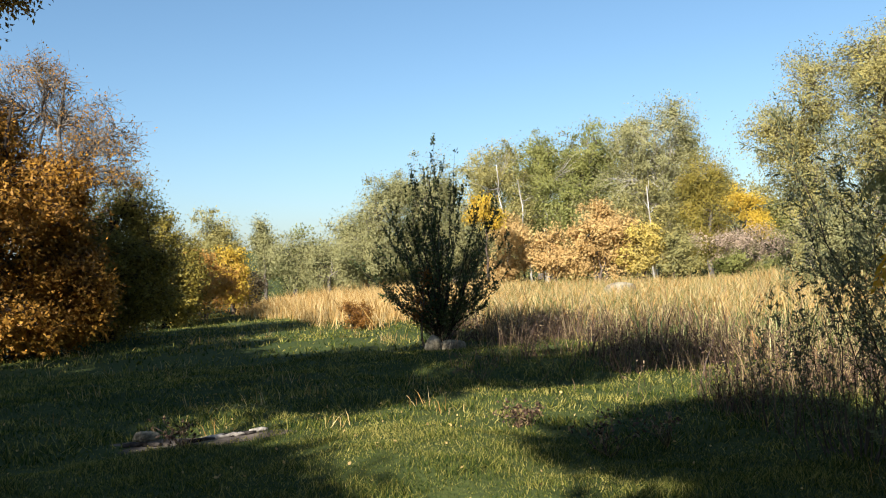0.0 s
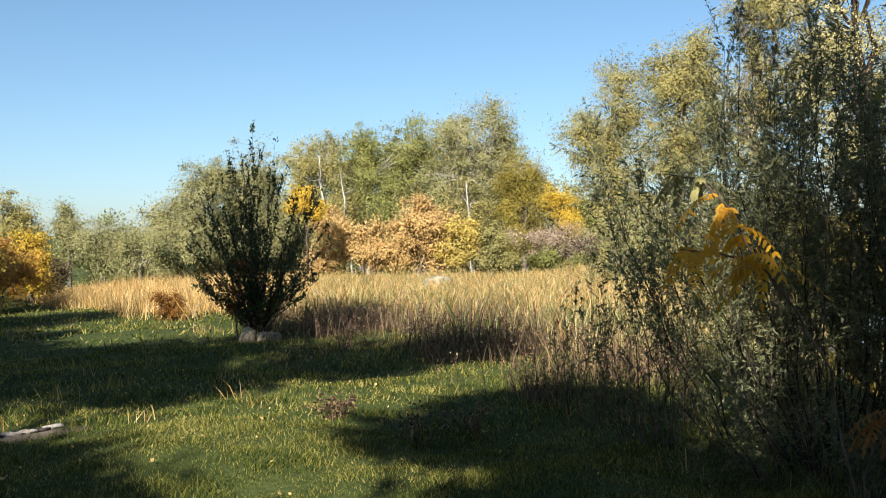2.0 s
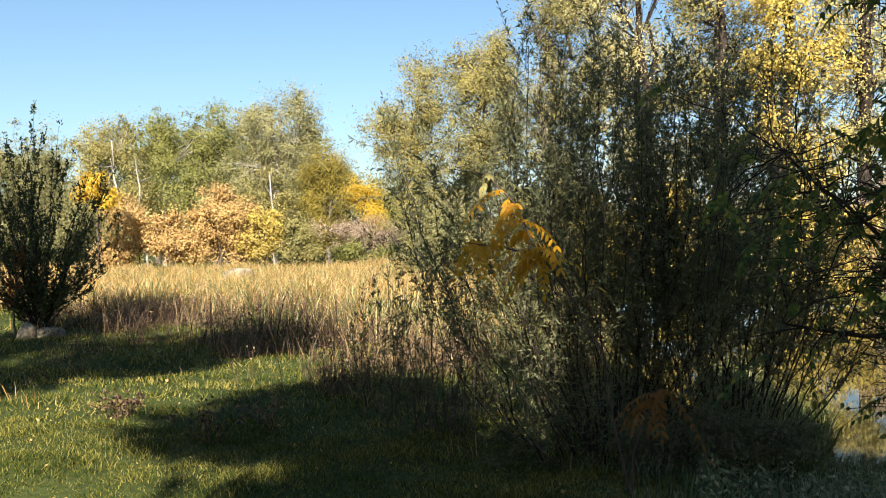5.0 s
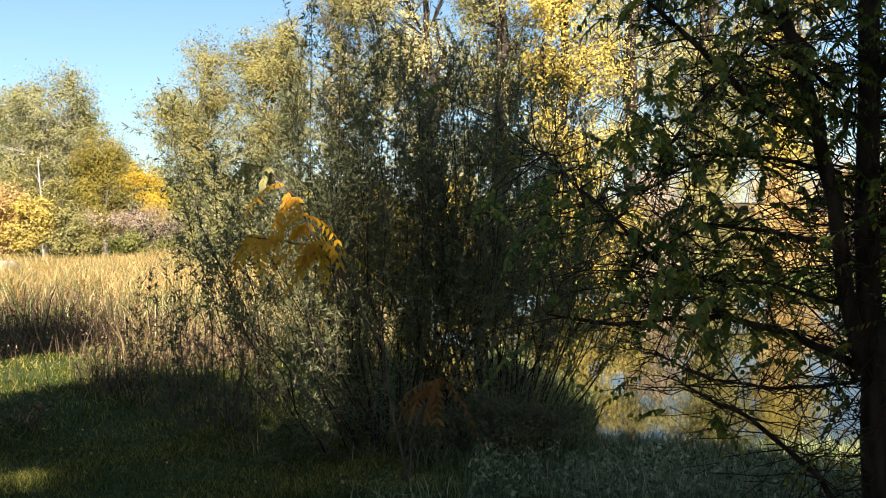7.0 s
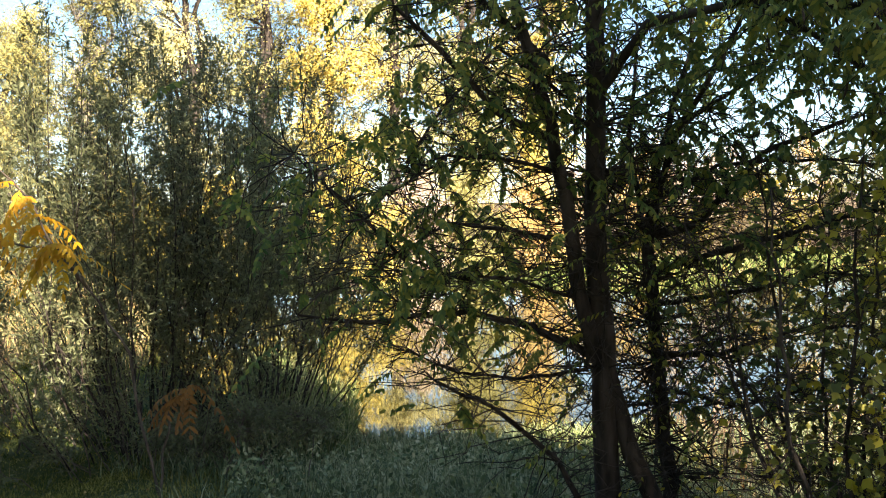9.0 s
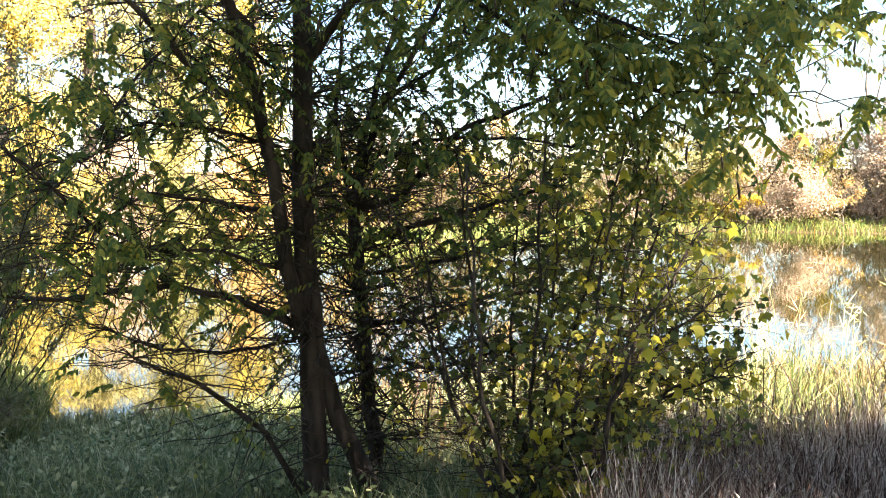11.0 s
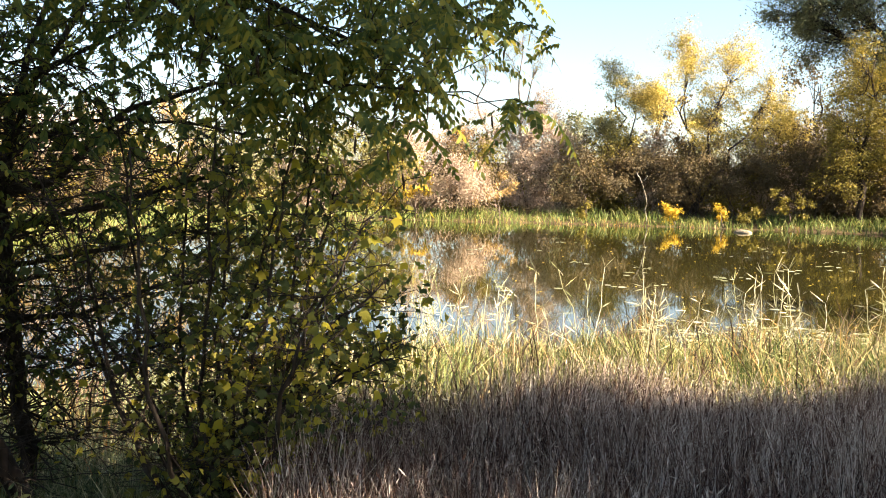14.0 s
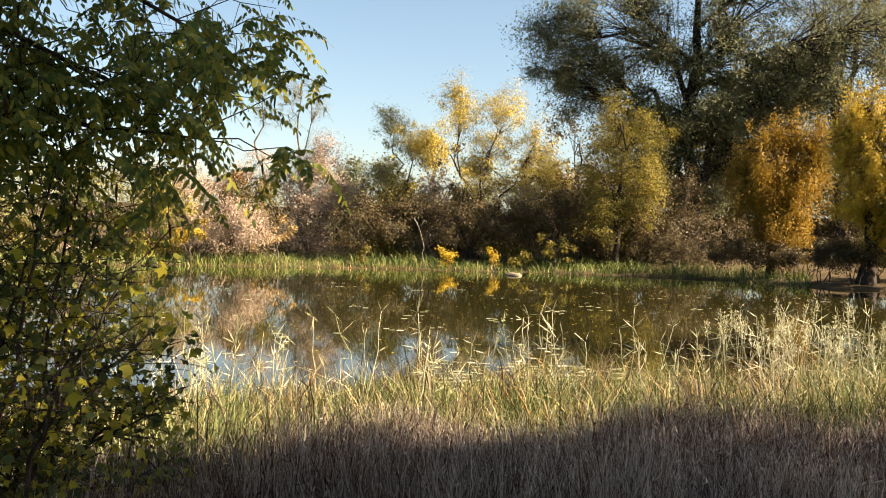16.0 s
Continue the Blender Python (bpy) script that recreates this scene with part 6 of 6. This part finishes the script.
blades(m, rng, p, rng.uniform(0.15, 0.6, len(p)), 0.04, 0.4, 0.3)
stuff("far_reeds", m, L_REEDTAN, "tan dry reed fringe at the far waterline", "reeds")

m = Mass()
for p in field(rng, 90, (121, 136), (10.5, 13.5), lambda xy, b, d, sd: sd > -0.6):
    h = rng.uniform(0.8, 1.35)
    tip = p + [*rng.normal(0, 0.14, 2), h]
    st = bend(rng, p, tip, 6, 0.02)
    tube(m, st, np.linspace(0.004, 0.002, 6), 3)
    q = st[4] + (tip - st[4]) * rng.uniform(0, 1.1, (46, 1)) + rng.normal(0, 0.018, (46, 3))
    leaves(m, rng, q, 0.05, 0.009, -0.2, np.array([0.2, 0, 0.6]), 0.6)
    leaves(m, rng, st[rng.integers(1, 5, 5)], 0.3, 0.011, 0.1, np.array([0, 0, 0.4]), 0.6, fold=0.3)
stuff("plume_grass", m, L_STALK, "tall straw-coloured grass with feathery plumes by the water", "reeds")

# ---- lily pads ----
m = Mass()
mats = field(rng, 240, (103, 117), (12.5, 16.5), lambda xy, b, d, sd: (sd < -0.4) & (waves(xy[:, 0], xy[:, 1], 1.1, 2.0) > rng.uniform(-0.5, 0.4, len(b))))
knots = field(rng, 120, (54, 130), (15, 40), lambda xy, b, d, sd: (sd < -1.2) & (waves(xy[:, 0], xy[:, 1], 0.35, 4.0) > -0.35))
p = np.concatenate([mats, np.repeat(knots, rng.integers(1, 6, len(knots)), 0)])
p[len(mats):, :2] += rng.normal(0, 0.22, (len(p) - len(mats), 2))
ang = np.linspace(0.25, 2 * np.pi - 0.25, 9)
r = rng.uniform(0.04, 0.105, len(p))
sq = rng.uniform(0, 2 * np.pi, len(p))
v = np.stack([np.stack([p[:, 0] + r * np.cos(a + sq), p[:, 1] + r * np.sin(a + sq), np.full(len(p), WATER_Z + 0.006)], -1) for a in ang], 1)
m.add(v, np.arange(9 * len(p)).reshape(-1, 9))
stuff("lily_pads", m, L_PAD, "pale lily pads floating on the pond", "lily pad")
m = Mass()
p = field(rng, 1500, (70, 132), (15, 52), lambda xy, b, d, sd: (sd < -0.5) & (rng.random(len(b)) < np.clip((b - 80) / 30, 0.15, 1)))
p[:, 2] = WATER_Z + 0.008
a = rng.uniform(0, 2 * np.pi, len(p))
u, w = np.stack([np.cos(a), np.sin(a), 0 * a], -1) * 0.05, np.stack([-np.sin(a), np.cos(a), 0 * a], -1) * 0.028
m.add(np.stack([p - u, p + w + [0, 0, 0.004], p + u, p - w], 1), np.arange(4 * len(p)).reshape(-1, 4))
stuff("floating_leaves", m, L_GOLD, "small fallen yellow leaves floating on the water", "fallen leaves")


# ---- small things on the meadow ----
def lump(name, c, r, material, seed, label, category, parent=None, group=""):
    rng = np.random.default_rng(seed)
    bm = bmesh.new()
    bmesh.ops.create_icosphere(bm, subdivisions=3, radius=1.0)
    o = Vector(rng.uniform(0, 20, 3))
    for v in bm.verts:
        k = 1 + 0.28 * noise.noise(v.co * 1.3 + o) + 0.1 * noise.noise(v.co * 4 + o)
        v.co = Vector((v.co.x * r[0] * k, v.co.y * r[1] * k, v.co.z * r[2] * k))
    me = bpy.data.meshes.new(name)
    bm.to_mesh(me)
    bm.free()
    for f in me.polygons:
        f.use_smooth = True
    me.materials.append(material)
    ob = new(name, me)
    ob.location = c
    return tagged(ob, label, category, group)


s0 = spot(-0.9, 17.6)
lump("stone", s0 + [0, 0, 0.08], (0.17, 0.15, 0.24), STONE, 1, "pale weathered stone under the young tree", "stone", group="stones under the young tree")
lump("stone", s0 + [0.38, 0.15, 0.04], (0.26, 0.18, 0.18), STONE, 2, "pale weathered stone under the young tree", "stone", group="stones under the young tree")
lump("stone", spot(-18.6, 9.5) + [0, 0, 0.03], (0.13, 0.1, 0.07), STONE, 5, "small grey stone lying in the grass", "stone")
lump("stone", spot(10.9, 38) + [0, 0, 0.4], (0.7, 0.5, 0.5), STONE, 3, "pale boulder half hidden in the reeds", "stone")
lump("stone", np.array([*spot(108.2, 50)[:2], WATER_Z]), (0.8, 0.4, 0.16), STONE, 4, "flat pale stone at the far water's edge", "stone")
rng = np.random.default_rng(601)
c0 = spot(-15.9, 9.1)
m = Mass()
a = np.linspace(0, 2 * np.pi, 40, endpoint=False)
rr = 1 + 0.15 * np.sin(3 * a + 1) + 0.1 * np.sin(5 * a)
rings = [np.c_[c0[0] + np.cos(a) * rr * s * 1.0, c0[1] + np.sin(a) * rr * s * 0.46] for s in (1.0, 0.75, 0.5, 0.25)]
v = np.concatenate([np.c_[r_, height_at(r_) + k] for r_, k in zip(rings, (-0.02, 0.006, 0.012, 0.012))])
i = np.arange(3)[:, None] * 40
j = np.arange(40)[None]
m.add(v, np.stack([i + j, i + (j + 1) % 40, i + 40 + (j + 1) % 40, i + 40 + j], -1).reshape(-1, 4), (np.arange(40) + 120)[None])
tagged(part("fire_pit", m, ASH), "old campfire patch of pale ash and bare soil", "campfire")
for k in range(9):
    x, y = c0[:2] + rng.normal(0, 1, 2) * [0.34, 0.12]
    z = float(height_at(np.array([[x, y]]))[0]) + 0.03
    an, ln = rng.uniform(-0.2, 0.5), rng.uniform(0.08, 0.2)
    mm = Mass()
    d = np.array([math.cos(an), math.sin(an), 0.04]) * ln
    tube(mm, bend(rng, np.array([x, y, z]) - d, np.array([x, y, z]) + d, 6, 0.02), np.array([0.016, 0.022, 0.025, 0.022, 0.02, 0.012]), 7)
    tagged(part("burnt_log", mm, CHAR if k % 2 else WOODGREY), "charred log in the campfire ash" if k % 2 else "grey ash-covered log in the campfire", "log", "campfire logs")
for bb, el_d, h, k in [(4.2, 9.3, 0.22, 1), (4.8, 9.4, 0.18, 2), (9.4, 8.2, 0.32, 3), (13.0, 9.0, 0.3, 4), (-16.4, 8.8, 0.2, 5), (2.0, 13.0, 0.4, 6)]:
    rng = np.random.default_rng(620 + k)
    b0 = spot(bb, el_d)
    mm = Mass()
    for _ in range(14):
        tip = b0 + [*rng.normal(0, h * 0.5, 2), h * rng.uniform(0.5, 1.1)]
        tube(mm, bend(rng, b0 - [0, 0, 0.02], tip, 4, 0.06), np.linspace(0.005, 0.002, 4), 4)
        leaves(mm, rng, np.repeat(tip[None], 8, 0) + rng.normal(0, 0.03, (8, 3)), 0.05, 0.028, 0.1)
    tagged(part("dock_plant", mm, L_WEED), "small withered brown dock plant in the grass", "weed", "withered plants in the grass")
m = Mass()
rng = np.random.default_rng(640)
p = field(rng, 420, (-28, 60), (4.5, 14), lambda xy, b, d, sd: sd > 1)
p[:, 2] += 0.04
leaves(m, rng, p, 0.035, 0.025, 0.0, None, 1.0, True)
stuff("fallen_leaves", m, L_TAN, "fallen yellow leaves scattered in the grass", "fallen leaves")

# ---- house beyond the bank ----
hp = spot(112.8, 95)
house = thing("house", hp, "distant pink-walled house seen through the trees", "house")
u = np.array([math.cos(radians(112.8)), -math.sin(radians(112.8)), 0.0])
f = np.array([-math.sin(radians(112.8)), -math.cos(radians(112.8)), 0.0])
z0 = float(hp[2])


def box(mass, c, su, sf, h):
    v = np.array([c + a * u * su / 2 + b * f * sf / 2 + [0, 0, h * k] for k in (0, 1) for a, b in ((-1, -1), (1, -1), (1, 1), (-1, 1))])
    mass.add(v, np.array([[0, 3, 2, 1], [4, 5, 6, 7], [0, 1, 5, 4], [1, 2, 6, 5], [2, 3, 7, 6], [3, 0, 4, 7]]))
    return mass


part("wall", box(Mass(), hp - [0, 0, 0.3], 9.0, 7.0, 6.0), WALL, house, smooth=False)
m = Mass()
e0 = hp + [0, 0, 5.7]
v = np.array([e0 - u * 5 - f * 4, e0 + u * 5 - f * 4, e0 + u * 5 + f * 4, e0 - u * 5 + f * 4, e0 - u * 5 + [0, 0, 2.2], e0 + u * 5 + [0, 0, 2.2]])
m.add(v, np.array([[0, 1, 5, 4], [2, 3, 4, 5]]), np.array([[1, 2, 5], [3, 0, 4]]))
part("roof", m, ROOF, house, smooth=False)
for k in (-2.6, 0.0, 2.6):
    part("window", box(Mass(), hp + u * k + f * 3.5 + [0, 0, 3.2], 1.2, 0.12, 1.4), GLASS, house, smooth=False)

# ---- trees behind the standpoint, whose shade lies over the meadow and bank ----
SHADE = "tall trees behind the standpoint"


def shading(x, y, h, r):
    """A crown lobe at height h whose shade falls round (x, y)."""
    k = h / math.tan(sh)
    return (x + math.sin(sb) * k, y + math.cos(sb) * k, h), (r, r, r * 0.7)


for n, (bb, dd0, thick, spots) in enumerate([
    (172, 13, 40, [(5.0, -3.6, 8, 2.7), (5.2, -7.6, 9, 2.9), (3.7, -1.0, 9, 1.9), (5.4, -12, 8, 2.9)]),
    (160, 8, 90, [(1.9, 4.4, 8, 1.3), (3.0, 5.7, 8, 1.4), (4.6, 5.8, 9, 0.7), (2.5, 8.6, 10, 1.1), (3.2, 9.4, 10, 0.9)]),
    (152, 12, 15, [(6.9, 10.8, 9.5, 1.5), (7.8, 8.8, 9, 1.4), (8.2, 11.2, 9.5, 1.4), (7.4, 12.8, 10, 1.3), (6.0, 8.6, 9, 0.9)]),
    (146, 9, 22, [(6.3, 4.6, 8, 1.3), (5.6, 5.8, 8, 1.3), (5.0, 0.0, 8, 1.0), (5.0, 3.3, 8, 0.6), (4.4, 4.2, 8, 1.2)]),
    (250, 11, 90, [(-6.5, 6.0, 8, 2.6), (-5.6, 9.4, 9, 2.2), (-9.5, 9.0, 8, 2.8), (-3.4, 4.6, 8, 2.0), (-1.7, 4.4, 8, 1.4), (-2.6, 6.4, 8.5, 1.1), (-4.5, 6.8, 9, 1.6), (-5.8, 11.8, 9, 1.6), (-4.4, 11.2, 9.5, 1.1)]),
    (216, 14, 70, [(0.5, 14.2, 12, 2.4), (-3.4, 13.8, 12, 2.6), (-2.6, 17.2, 12, 1.8), (-5.5, 16.5, 12, 1.9), (-2.4, 15.4, 12, 1.3), (0.7, 19.8, 12.5, 1.5), (1.7, 22.2, 13, 1.3), (3.3, 15.4, 12, 1.2), (-1.2, 12.4, 11, 0.9)]),
    (262, 13, 90, [(-8.5, 16.5, 11, 3.0), (-11.5, 14.0, 11, 3.0), (-6.0, 20.0, 12, 1.8), (-12.5, 19.0, 12, 2.6), (-7.6, 12.6, 11, 1.7)]),
    (258, 21, 14, [(-8.5, 25.0, 13, 3.0), (-11.0, 23.0, 13, 3.0), (-6.6, 22.6, 12.5, 2.0), (-9.5, 28.5, 14, 2.6)]),
]):
    tree("locust_tree", "tall locust with thinning autumn crown", bb, dd0, [], L_OLIVE, BARK_DARK, 700 + n, 50, thick, 0.6, (0.3, 0.2), 0.2, group=SHADE, twigs=0, solid=[shading(*q) for q in spots])

# ---- unseen trees added behind the standpoint to block skylight and deepen shade ----
for n, (bb, dd0, ht) in enumerate([(156, 26, 11), (174, 28, 11), (192, 36, 12), (210, 40, 12), (228, 34, 12), (246, 26, 12), (266, 24, 12)]):
    x0, y0 = math.sin(radians(bb)) * dd0, math.cos(radians(bb)) * dd0
    tree("locust_tree", "unseen leafy tree added behind the standpoint to block skylight", bb, dd0, [], L_OLIVE, BARK_DARK, 750 + n, 34, 26, 1.1, (0.62, 0.4), 0.2, group="wood behind the standpoint", twigs=0,
         solid=[((x0 - 1.6, y0 - 1.0, ht * 0.35), (3.0, 3.0, 2.6)), ((x0 + 1.7, y0 + 0.6, ht * 0.5), (3.0, 3.0, 2.6)), ((x0, y0, ht * 0.75), (3.0, 3.0, 2.8))])
